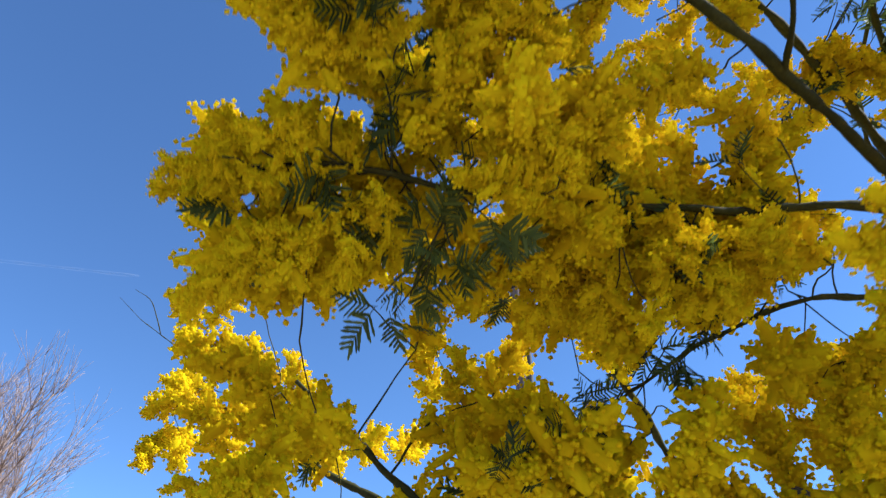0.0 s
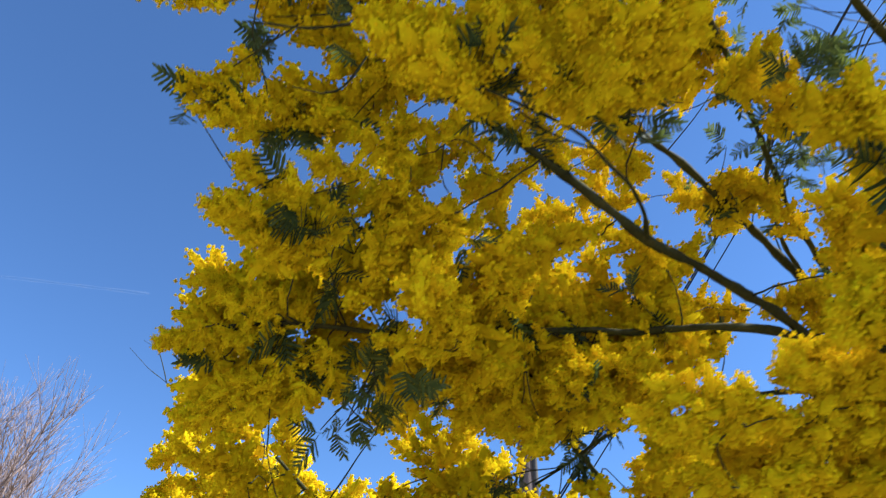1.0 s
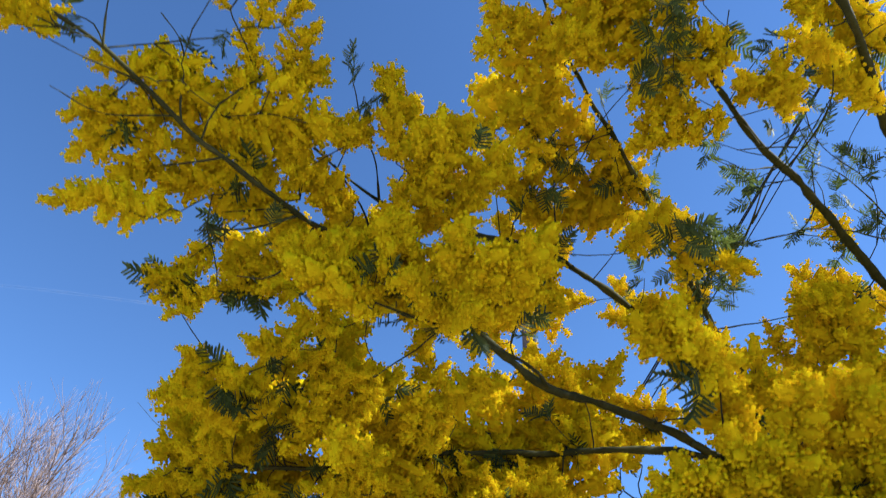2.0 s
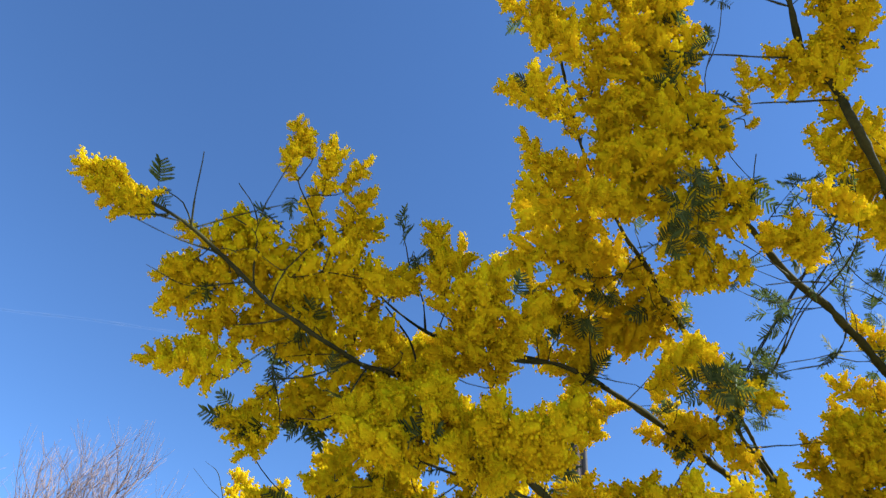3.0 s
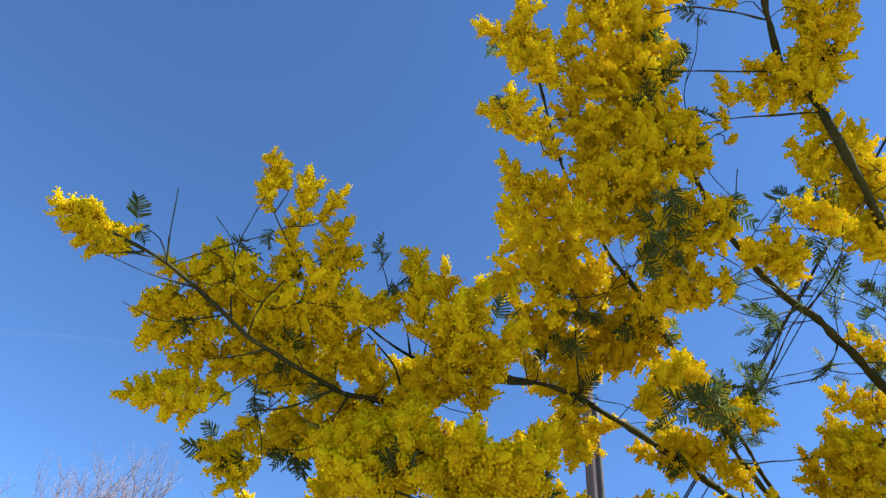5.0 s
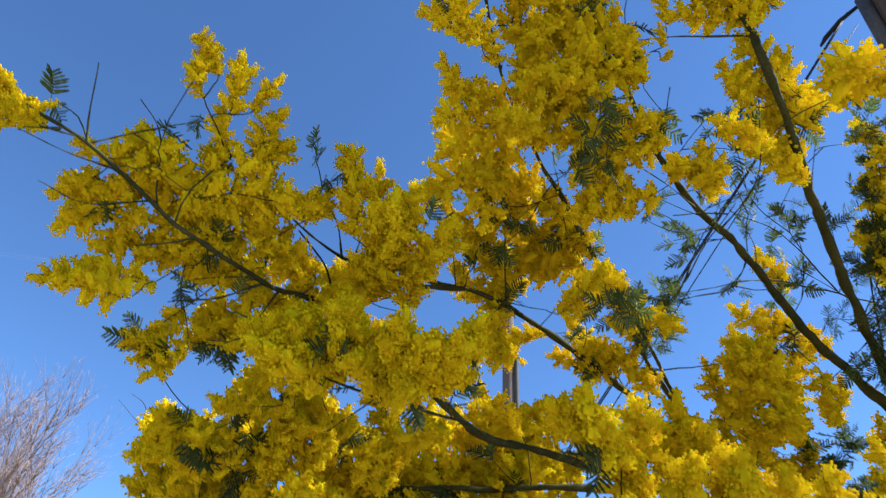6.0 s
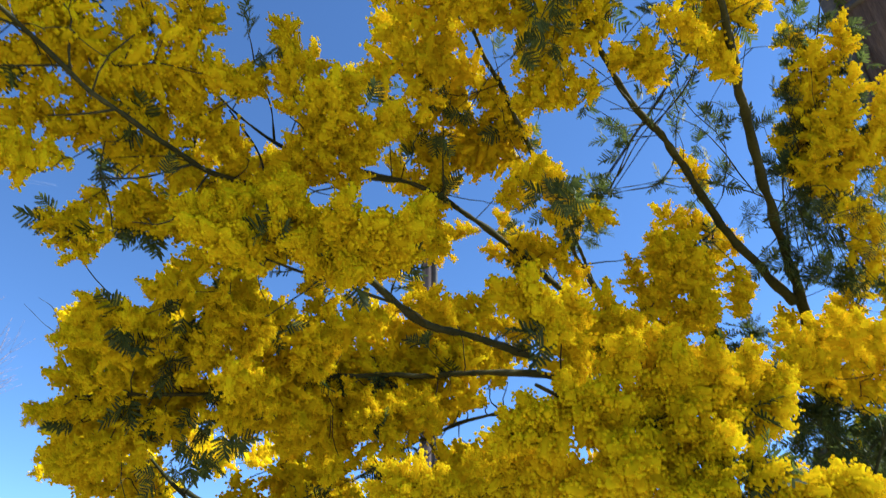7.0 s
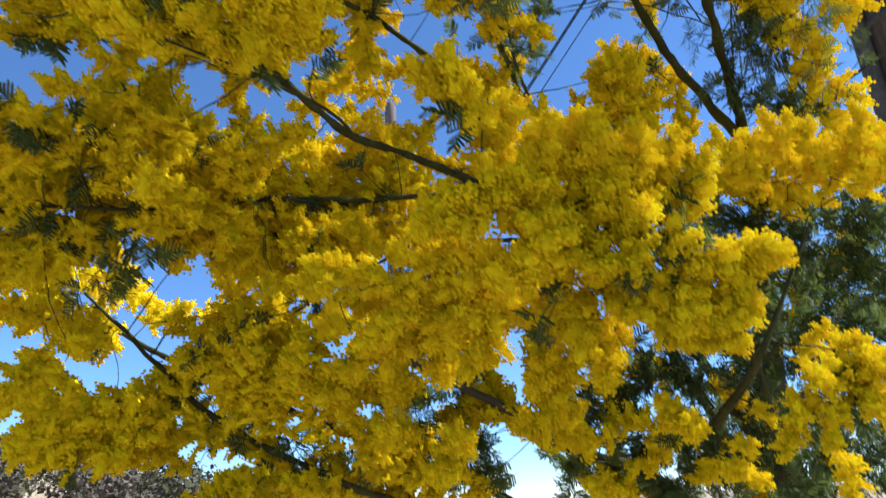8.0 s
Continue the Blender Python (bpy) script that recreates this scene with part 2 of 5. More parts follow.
def limb(pts, r0, r1, mat=None, label="", knots=0.42, step=0.022):
    """A branch from its thick end to its tip."""
    if r0 < 0.0045 and LINES:
        root = min((q for old in LINES for q in old), key=lambda q: (q - Vector(pts[0])).length)
        pts = (root,) + tuple(pts[1:]) if (root - Vector(pts[0])).length < 0.25 else pts
    line = spline(pts, step)
    n = len(line)
    line = [p + Vector((noise.noise(p * 9), noise.noise(p * 9 + Vector((7, 0, 0))), noise.noise(p * 9 + Vector((0, 5, 0))))) * 0.006 for p in line]
    LINES.append(line)
    radii = [r0 + (r1 - r0) * (i / (n - 1)) ** 0.8 for i in range(n)]
    b = Build()
    b.tube(line, radii, 10 if r0 > 0.006 else 6, 0, knots)
    ob = child("branch", b.mesh("branch", [mat or BARK]), tree, label)
    return ob, line, radii


def place(pos, way, size, r):
    up = way.to_track_quat("Z", "Y").to_matrix().to_4x4()
    return Matrix.Translation(pos) @ up @ Matrix.Rotation(r.uniform(0, 6.28), 4, "Z") @ Matrix.Diagonal((size, size, size, 1))


def add_copy(kind, me, m, owner, joined):
    """A spray or leaf as a part of its own, or past the limit in the joined rest."""
    if COUNT[kind] < PART_LIMIT:
        COUNT[kind] += 1
        ob = child("flower_spray" if kind == "spray" else "leaf", me, owner)
        ob.matrix_local = m
    else:
        joined.append((FAR_LEAVES[len(joined) % len(FAR_LEAVES)] if kind == "leaf" else me, m))


def join_rest(name, joined, owner, label):
    if not joined:
        return
    vs, fs, ss, n = [], [], [], 0
    for me, m in joined:
        co = np.empty(len(me.vertices) * 3, dtype=np.float64)
        me.vertices.foreach_get("co", co)
        mm = np.array(m)
        vs.append(co.reshape(-1, 3) @ mm[:3, :3].T + mm[:3, 3])
        fs.extend(tuple(i + n for i in p.vertices) for p in me.polygons)
        ss.extend(p.material_index for p in me.polygons)
        n += len(me.vertices)
    me0 = joined[0][0]
    me = mesh_from(name, [tuple(p) for p in np.concatenate(vs)], fs, list(me0.materials), ss, name == "flower_mass")
    tagged(child(name, me, owner, label), kind="stuff")


def blooms(branch, spots, close=False, leafy=0.3):
    """Sprays round a branch, each on a thin twig that leaves the branch or an earlier twig, with leaves at their foot."""
    ob, line, radii = branch
    twigs, rest_s, rest_l = Build(), [], []
    nodes = [(line[max(0, i - 3)], line[i], min(radii[i] * 0.6, 0.005)) for i in range(len(line))]
    for x, y, z, r in sorted(spots, key=lambda s: min((p - Vector(s[:3])).length for p in line)):
        c = Vector((x, y, z))
        root, near, rad = min(nodes, key=lambda k: (k[1] - c).length)
        out = c - root
        grain = (near - root).normalized() if (near - root).length > 1e-4 else out.normalized()
        way = (out.normalized() * 0.9 + grain * 0.35 + Vector((-0.15, -0.05, 0.2)) + rand_dir(rng) * 0.5).normalized()
        size = r / 0.054
        foot = c - way * SPRAY_LENGTH * 0.55 * size
        mid = root * 0.5 + foot * 0.5 + grain * out.length * 0.1 - way * out.length * 0.06 + rand_dir(rng) * 0.1 * out.length
        twig = spline((root, mid, foot, foot + way * 0.03 * size), 0.03)
        tr = max(0.0013, min(rad, 0.0014 + 0.004 * out.length))
        twig = [twig[0]] + [p + rand_dir(rng) * 0.0022 for p in twig[1:]]
        n = len(twig)
        twigs.tube(twig, [tr + (0.001 - tr) * k / (n - 1) for k in range(n)], 5, 0, 0.25)
        nodes.extend((twig[max(0, k - 2)], twig[k], tr * 0.8) for k in range(1, n))
        m = place(foot, way, size, rng)
        pool = SPRAYS if close else MID_SPRAYS if COUNT["spray"] < PART_LIMIT else FAR_SPRAYS
        # unseen height: coarse sprays, enlarged so that they block more sun
        if z > 4.25:
            pool, m = SHADE_SPRAYS, place(foot, way, size * 1.3, rng)
        add_copy("spray", pool[rng.randrange(len(pool))], m, ob, rest_s)
        if rng.random() < leafy * 0.55:
            spot = twig[rng.randrange(n // 2, n)]
            for _ in range(rng.randrange(3, 7)):
                lw = (way * 0.5 + rand_dir(rng) * 0.7 + Vector((0, 0, -0.45))).normalized()
                add_copy("leaf", LEAVES[rng.randrange(len(LEAVES))], place(spot + rand_dir(rng) * 0.012, lw, rng.uniform(0.6, 0.95), rng), ob, rest_l)
    tagged(child("twig_growth", twigs.mesh("twig_growth", [BARK]), ob, "thin olive-brown twigs"), kind="stuff")
    join_rest("flower_mass", rest_s, ob, "dense yellow flower sprays")
    join_rest("foliage", rest_l, ob, "feathery blue-green leaves")


def leaves(branch, spots):
    """Leafy tufts: x, y, z, spread, number."""
    ob, line, radii = branch
    rest, twigs = [], Build()
    nodes = [(line[max(0, i - 3)], line[i]) for i in range(len(line))]
    for x, y, z, r, number in sorted(spots, key=lambda s: min((p - Vector(s[:3])).length for p in line)):
        c = Vector((x, y, z))
        root, near = min(nodes, key=lambda k: (k[1] - c).length)
        bow = rand_dir(rng) * 0.1 * (c - root).length
        twig = spline((root, (root + c) / 2 + bow, c), 0.03)
        n = len(twig)
        twigs.tube(twig, [0.0018 - 0.0009 * k / (n - 1) for k in range(n)], 5)
        nodes.extend((twig[max(0, k - 2)], twig[k]) for k in range(1, n))
        for _ in range(int(number)):
            way = ((c - root).normalized() * 0.5 + rand_dir(rng) + Vector((0, 0, -0.2))).normalized()
            add_copy("leaf", LEAVES[rng.randrange(len(LEAVES))], place(c + rand_dir(rng) * r * rng.random() * 0.7, way, rng.uniform(0.55, 0.85), rng), ob, rest)
    tagged(child("twig_growth", twigs.mesh("twig_growth", [BARK]), ob, "thin olive-brown twigs"), kind="stuff")
    join_rest("foliage", rest, ob, "feathery blue-green leaves")


trunk_line = ((1.95, 2.05, -0.1), (1.93, 2.0, 0.6), (1.88, 1.95, 1.2), (1.87, 1.9, 1.9), (1.9, 1.85, 2.4))
tb = Build()
tl = spline(trunk_line, 0.08)
tb.tube(tl, [0.085 - 0.04 * k / (len(tl) - 1) for k in range(len(tl))], 16, 0, 0.35)
child("trunk", tb.mesh("trunk", [OLD_BARK]), tree, "slender grey-brown trunk")

limb_a = limb(((1.88, 1.95, 1.3), (1.3, 1.5, 2.2), (0.9, 1.2, 2.42), (0.63, 0.95, 2.47), (0.41, 0.72, 2.45), (0.333, 0.66, 2.48), (0.2, 0.59, 2.58), (0.03, 0.53, 2.71), (-0.06, 0.36, 2.66), (-0.15, 0.17, 2.65), (-0.228, 0.09, 2.69), (-0.3, -0.03, 2.73), (-0.37, -0.13, 2.73)), 0.024, 0.0035)
limb_b = limb(((1.87, 1.92, 1.6), (1.25, 1.55, 2.5), (0.92, 1.3, 2.74), (0.66, 1.03, 2.83), (0.43, 0.83, 2.9), (0.2, 0.78, 2.96)), 0.026, 0.006)
limb_s = limb(((1.25, 1.55, 2.5), (0.95, 1.25, 2.8), (0.68, 0.75, 3.07), (0.48, 0.4, 3.3), (0.4, 0.12, 3.6)), 0.012, 0.003)
limb_d = limb(((1.9, 1.85, 2.2), (1.75, 1.46, 2.72), (1.63, 1.25, 2.9), (1.44, 0.93, 3.08), (1.3, 0.66, 3.19), (1.2, 0.46, 3.3), (1.14, 0.36, 3.5), (1.08, 0.31, 3.62), (1.06, 0.19, 3.8), (1.05, 0.05, 4.1)), 0.025, 0.007)
limb_c = limb(((1.68, 1.38, 2.8), (1.38, 1.13, 2.96), (1.16, 0.89, 3.11), (1.0, 0.72, 3.16), (0.87, 0.55, 3.25), (0.76, 0.36, 3.5), (0.72, 0.25, 3.85)), 0.018, 0.004)
limb_e = limb(((0.8, 1.12, 2.44), (0.63, 1.02, 2.43), (0.39, 0.98, 2.41), (0.15, 0.9, 2.38), (-0.06, 0.74, 2.29), (-0.2, 0.63, 2.25), (-0.35, 0.6, 2.24)), 0.011, 0.003)
limb_j = limb(((0.33, 0.8, 2.93), (0.2, 0.72, 2.9), (0.03, 0.54, 2.87), (-0.1, 0.4, 2.92)), 0.008, 0.003)
limb_n = limb(((0.41, 0.72, 2.45), (0.36, 0.55, 2.42), (0.25, 0.36, 2.38), (0.05, 0.24, 2.4)), 0.005, 0.002)
limb_f = limb(((0.95, 1.25, 2.38), (0.7, 1.25, 2.38), (0.55, 1.22, 2.36), (0.36, 1.24, 2.29), (0.17, 1.28, 2.19)), 0.009, 0.003)
limb_g = limb(((1.88, 1.95, 1.0), (0.8, 1.6, 1.5), (0.28, 1.35, 1.71), (-0.06, 1.3, 1.9), (-0.25, 1.33, 2.07), (-0.48, 1.32, 2.29)), 0.024, 0.005)
limb_k = limb(((1.88, 1.92, 1.3), (1.29, 1.55, 1.65), (0.98, 1.51, 1.78), (0.75, 1.47, 1.93), (0.5, 1.4, 2.05)), 0.026, 0.012, OLD_BARK)
limb_h = limb(((1.88, 1.92, 1.1), (1.5, 1.2, 1.7), (1.25, 0.8, 2.0), (0.95, 0.58, 2.1), (0.62, 0.44, 2.2)), 0.018, 0.004)
limb_m = limb(((1.25, 1.0, 1.78), (1.29, 0.82, 1.89), (1.41, 0.78, 2.1), (1.46, 0.76, 2.2)), 0.013, 0.003)
limb_r = limb(((1.88, 1.88, 2.0), (1.83, 1.5, 2.6), (1.95, 1.4, 2.84), (2.11, 1.33, 2.98), (2.3, 1.3, 3.1)), 0.014, 0.005)
# two unseen upper limbs, invented to cast shade on the crown below
shade_limb_top = limb(((1.05, 0.05, 4.1), (1.2, 0.0, 4.45), (1.4, 0.2, 4.75), (1.55, 0.4, 5.1)), 0.007, 0.003)
shade_limb_side = limb(((2.3, 1.3, 3.1), (2.35, 0.95, 3.7), (2.2, 0.6, 4.3), (2.1, 0.4, 4.9)), 0.006, 0.003)
far_limb = limb(((1.88, 1.97, 1.0), (0.9, 1.95, 1.6), (0.0, 1.85, 2.0), (-0.6, 1.95, 2.3), (-1.1, 2.2, 2.65), (-1.5, 2.7, 3.1)), 0.024, 0.004)
far_shoot = limb(((1.87, 1.95, 1.3), (1.2, 2.2, 1.7), (0.56, 2.27, 2.28), (0.36, 2.07, 2.52), (0.25, 1.98, 2.65)), 0.022, 0.01)

# bare twigs that stand out of the crown
for spots in (((-0.3, -0.03, 2.73), (-0.296, -0.07, 2.78), (-0.283, -0.121, 2.857)),
              ((-0.26, 0.03, 2.7), (-0.34, -0.05, 2.7), (-0.404, -0.11, 2.706)),
              ((-0.19, 0.12, 2.76), (-0.24, 0.06, 2.84), (-0.281, 0.016, 2.905)),
              ((-0.31, -0.05, 2.73), (-0.35, -0.09, 2.715), (-0.39, -0.13, 2.712)),
              ((-0.22, 0.1, 2.69), (-0.3, 0.03, 2.63), (-0.37, -0.03, 2.64))):
    limb(spots, 0.0022, 0.0009, knots=0.6, step=0.012)

limb(((-0.131, 0.146, 2.653), (-0.188, 0.150, 2.627), (-0.256, 0.142, 2.615)), 0.0032, 0.0012, knots=0.6, step=0.02)
limb(((-0.061, 0.338, 2.647), (-0.134, 0.300, 2.589), (-0.219, 0.248, 2.548)), 0.0032, 0.0012, knots=0.6, step=0.02)
limb(((-0.048, 0.397, 2.587), (-0.114, 0.384, 2.541), (-0.168, 0.351, 2.517)), 0.0032, 0.0012, knots=0.6, step=0.02)
limb(((0.054, 0.561, 2.741), (0.001, 0.498, 2.818), (-0.023, 0.362, 2.818)), 0.0035, 0.0015, knots=0.6, step=0.02)
limb(((0.054, 0.506, 2.851), (0.046, 0.430, 2.881), (0.045, 0.353, 2.875)), 0.0035, 0.0015, knots=0.6, step=0.02)
limb(((0.463, 0.804, 2.855), (0.454, 0.743, 2.915), (0.454, 0.657, 3.005)), 0.0035, 0.0012, knots=0.6, step=0.02)
limb(((0.458, 0.805, 2.852), (0.371, 0.828, 2.801), (0.301, 0.840, 2.766)), 0.0035, 0.0012, knots=0.6, step=0.02)
limb(((1.062, 0.273, 3.569), (0.895, 0.276, 3.570), (0.713, 0.224, 3.553)), 0.0038, 0.0018, knots=0.6, step=0.02)
limb(((1.106, 0.381, 3.465), (0.975, 0.374, 3.480), (0.809, 0.358, 3.453)), 0.0038, 0.0018, knots=0.6, step=0.02)
limb(((1.019, 0.163, 3.678), (0.873, 0.137, 3.680), (0.723, 0.116, 3.657)), 0.0038, 0.0018, knots=0.6, step=0.02)
limb(((1.184, 0.855, 2.957), (1.087, 0.849, 2.944), (0.983, 0.843, 2.918), (0.847, 0.830, 2.879)), 0.003, 0.0012, knots=0.6, step=0.02)
limb(((0.891, 0.583, 3.200), (0.906, 0.523, 3.258), (0.917, 0.422, 3.327)), 0.003, 0.0012, knots=0.6, step=0.02)
limb(((1.031, 0.693, 3.097), (0.935, 0.607, 3.098), (0.837, 0.578, 3.180)), 0.003, 0.0012, knots=0.6, step=0.02)
limb(((1.087, 0.764, 3.054), (0.953, 0.717, 3.050), (0.836, 0.657, 3.058)), 0.003, 0.0012, knots=0.6, step=0.02)
limb(((1.154, 0.754, 3.057), (1.142, 0.589, 3.134), (1.146, 0.456, 3.289)), 0.003, 0.0012, knots=0.6, step=0.02)
limb(((0.928, 0.796, 2.951), (1.016, 0.746, 3.059), (1.076, 0.637, 3.103)), 0.003, 0.0012, knots=0.6, step=0.02)
limb(((0.951, 0.803, 2.954), (1.030, 0.760, 3.049), (1.095, 0.662, 3.103)), 0.003, 0.0012, knots=0.6, step=0.02)
limb(((1.101, 0.710, 3.092), (0.999, 0.682, 3.090), (0.923, 0.661, 3.072)), 0.003, 0.0012, knots=0.6, step=0.02)
limb(((1.128, 1.615, 2.765), (0.997, 1.482, 2.988), (0.902, 1.244, 3.036), (0.845, 0.997, 3.015)), 0.009, 0.005, knots=0.6, step=0.02)
limb(((1.614, 1.378, 2.965), (1.716, 1.237, 3.311), (1.709, 0.930, 3.440), (1.678, 0.676, 3.624)), 0.0042, 0.002, knots=0.6, step=0.02)
limb(((1.594, 1.251, 3.172), (1.364, 1.126, 3.143), (1.185, 1.021, 3.079), (0.992, 1.035, 3.047)), 0.0035, 0.0014, knots=0.6, step=0.02)
limb(((1.573, 1.189, 3.273), (1.352, 1.009, 3.242), (1.157, 0.881, 3.261)), 0.0035, 0.0014, knots=0.6, step=0.02)
limb(((1.612, 1.301, 3.060), (1.512, 1.349, 2.906), (1.445, 1.363, 2.847)), 0.0035, 0.0014, knots=0.6, step=0.02)
limb(((-1.714, 2.867, 3.254), (-1.862, 2.779, 3.351), (-1.975, 2.691, 3.453)), 0.003, 0.001, knots=0.6, step=0.02)
limb(((-1.703, 2.774, 3.384), (-1.813, 2.726, 3.432), (-1.893, 2.677, 3.485)), 0.003, 0.001, knots=0.6, step=0.02)
leaves(limb_d, [(1.75, 1.03, 3.49, 0.081, 4), (1.80, 1.15, 3.37, 0.082, 5), (1.73, 1.31, 3.26, 0.084, 5), (1.79, 1.16, 3.15, 0.078, 5), (1.76, 1.32, 3.07, 0.081, 5), (1.55, 0.83, 3.48, 0.066, 3), (1.49, 1.11, 3.46, 0.073, 4), (1.65, 1.18, 3.46, 0.074, 4), (1.42, 0.74, 3.44, 0.054, 3), (1.40, 1.11, 3.43, 0.062, 4), (1.80, 1.36, 2.95, 0.080, 5), (1.86, 1.02, 3.44, 0.079, 5), (1.72, 1.24, 3.39, 0.085, 4), (1.70, 0.98, 2.91, 0.085, 6), (1.77, 1.02, 2.83, 0.086, 6), (1.66, 1.02, 2.80, 0.069, 5), (1.80, 0.96, 2.93, 0.068, 5), (1.74, 1.08, 2.71, 0.061, 4)])
leaves(limb_d, [(1.60, 1.03, 2.73, 0.051, 4), (1.85, 1.07, 2.74, 0.069, 5), (1.52, 0.96, 2.90, 0.059, 4), (1.59, 0.95, 2.95, 0.059, 4), (1.36, 0.95, 2.90, 0.050, 3), (1.81, 1.76, 2.23, 0.160, 20), (2.11, 1.79, 2.41, 0.166, 20), (2.28, 1.81, 2.23, 0.164, 20), (2.10, 1.80, 1.93, 0.125, 10), (1.82, 1.02, 3.45, 0.100, 8), (1.93, 1.08, 3.34, 0.100, 9), (1.89, 1.13, 3.26, 0.100, 9), (2.01, 1.14, 3.22, 0.100, 9), (1.93, 1.18, 3.13, 0.100, 9), (1.82, 1.19, 3.09, 0.090, 8), (2.03, 1.19, 3.02, 0.099, 9), (1.89, 1.21, 2.93, 0.098, 9), (1.97, 1.22, 2.87, 0.097, 9)])
leaves(limb_d, [(1.75, 1.22, 2.83, 0.087, 8), (1.86, 1.25, 2.76, 0.096, 8), (2.04, 1.04, 3.39, 0.100, 8), (1.72, 1.10, 3.29, 0.080, 6), (1.64, 1.21, 2.87, 0.077, 6), (1.73, 1.19, 3.06, 0.069, 6), (1.57, 1.12, 3.21, 0.069, 5), (1.52, 1.18, 3.03, 0.068, 5), (1.40, 1.12, 3.20, 0.059, 5), (1.33, 1.08, 3.27, 0.059, 4), (1.66, 1.05, 3.39, 0.069, 5), (1.67, 1.94, 2.29, 0.171, 14), (1.93, 2.05, 2.16, 0.176, 14), (2.30, 2.18, 2.22, 0.185, 14), (2.47, 2.17, 2.11, 0.182, 14), (2.08, 2.09, 1.93, 0.173, 14), (1.62, 0.83, 3.56, 0.081, 11), (1.73, 0.84, 3.56, 0.081, 11)])
leaves(limb_d, [(1.83, 0.85, 3.57, 0.081, 11), (1.67, 0.91, 3.47, 0.081, 11), (1.79, 0.92, 3.48, 0.081, 11), (1.89, 0.93, 3.49, 0.082, 11), (1.63, 0.97, 3.38, 0.081, 11), (1.74, 1.00, 3.40, 0.082, 11), (1.85, 1.01, 3.41, 0.082, 11), (1.68, 1.06, 3.30, 0.082, 11), (1.80, 1.08, 3.32, 0.083, 11), (1.91, 1.10, 3.33, 0.083, 11), (1.62, 1.11, 3.19, 0.081, 11), (1.75, 1.14, 3.21, 0.083, 11), (1.86, 1.17, 3.23, 0.083, 11), (1.67, 1.17, 3.09, 0.081, 11), (1.79, 1.21, 3.12, 0.082, 11), (1.90, 1.24, 3.13, 0.083, 11), (1.59, 1.18, 2.97, 0.079, 11), (1.70, 1.21, 2.98, 0.080, 11)])
leaves(limb_d, [(1.81, 1.23, 2.99, 0.081, 11), (1.61, 1.21, 2.85, 0.078, 11), (1.72, 1.23, 2.86, 0.078, 11), (1.82, 1.24, 2.87, 0.078, 11), (1.64, 1.00, 3.42, 0.082, 9), (1.76, 1.00, 3.43, 0.083, 9), (1.88, 1.00, 3.43, 0.083, 9), (1.69, 1.06, 3.31, 0.083, 9), (1.82, 1.06, 3.32, 0.083, 9), (1.94, 1.06, 3.32, 0.083, 9), (1.64, 1.11, 3.19, 0.082, 9), (1.77, 1.12, 3.20, 0.083, 9), (1.89, 1.12, 3.20, 0.083, 9), (1.68, 1.15, 3.07, 0.082, 9), (1.81, 1.17, 3.08, 0.083, 9), (1.94, 1.17, 3.08, 0.083, 9), (1.61, 1.18, 2.94, 0.081, 9), (1.73, 1.18, 2.94, 0.081, 9)])
leaves(limb_d, [(1.85, 1.18, 2.94, 0.081, 9), (1.64, 1.20, 2.81, 0.080, 9), (1.76, 1.20, 2.81, 0.080, 9), (1.88, 1.21, 2.81, 0.080, 9), (1.21, 0.63, 3.49, 0.050, 4), (1.45, 0.91, 3.20, 0.051, 5)])
leaves(limb_c, [(1.08, 0.71, 3.47, 0.055, 3), (0.99, 0.90, 3.18, 0.064, 4), (1.23, 0.86, 3.29, 0.055, 3), (1.15, 1.01, 3.06, 0.055, 3), (0.90, 0.84, 3.25, 0.046, 3), (0.86, 0.14, 3.66, 0.046, 3), (0.83, 0.22, 3.57, 0.046, 3), (0.83, 0.31, 3.47, 0.046, 3), (1.05, 0.64, 3.10, 0.051, 5), (1.14, 0.67, 3.16, 0.053, 4), (1.08, 0.49, 3.24, 0.044, 4), (1.01, 0.47, 3.25, 0.044, 3), (1.08, 0.53, 3.18, 0.050, 4), (1.01, 0.85, 3.09, 0.056, 4), (1.15, 1.03, 3.07, 0.050, 3)])
leaves(limb_c, [(0.95, 0.82, 3.10, 0.048, 3), (0.74, 0.69, 3.13, 0.047, 3), (0.71, 0.24, 3.42, 0.052, 7), (0.70, 0.20, 3.02, 0.049, 8), (0.70, 0.29, 2.94, 0.049, 8), (0.67, 0.24, 2.96, 0.043, 7), (1.11, 0.67, 3.46, 0.050, 5), (1.17, 0.78, 3.34, 0.054, 5), (1.35, 0.92, 3.20, 0.051, 5), (0.93, 0.82, 3.27, 0.045, 4), (1.36, 1.00, 3.05, 0.051, 5), (1.50, 1.15, 2.84, 0.054, 6), (1.75, 1.21, 2.79, 0.054, 6), (1.32, 0.88, 3.25, 0.046, 5)])
leaves(limb_c, [(1.21, 0.93, 3.21, 0.046, 4)])
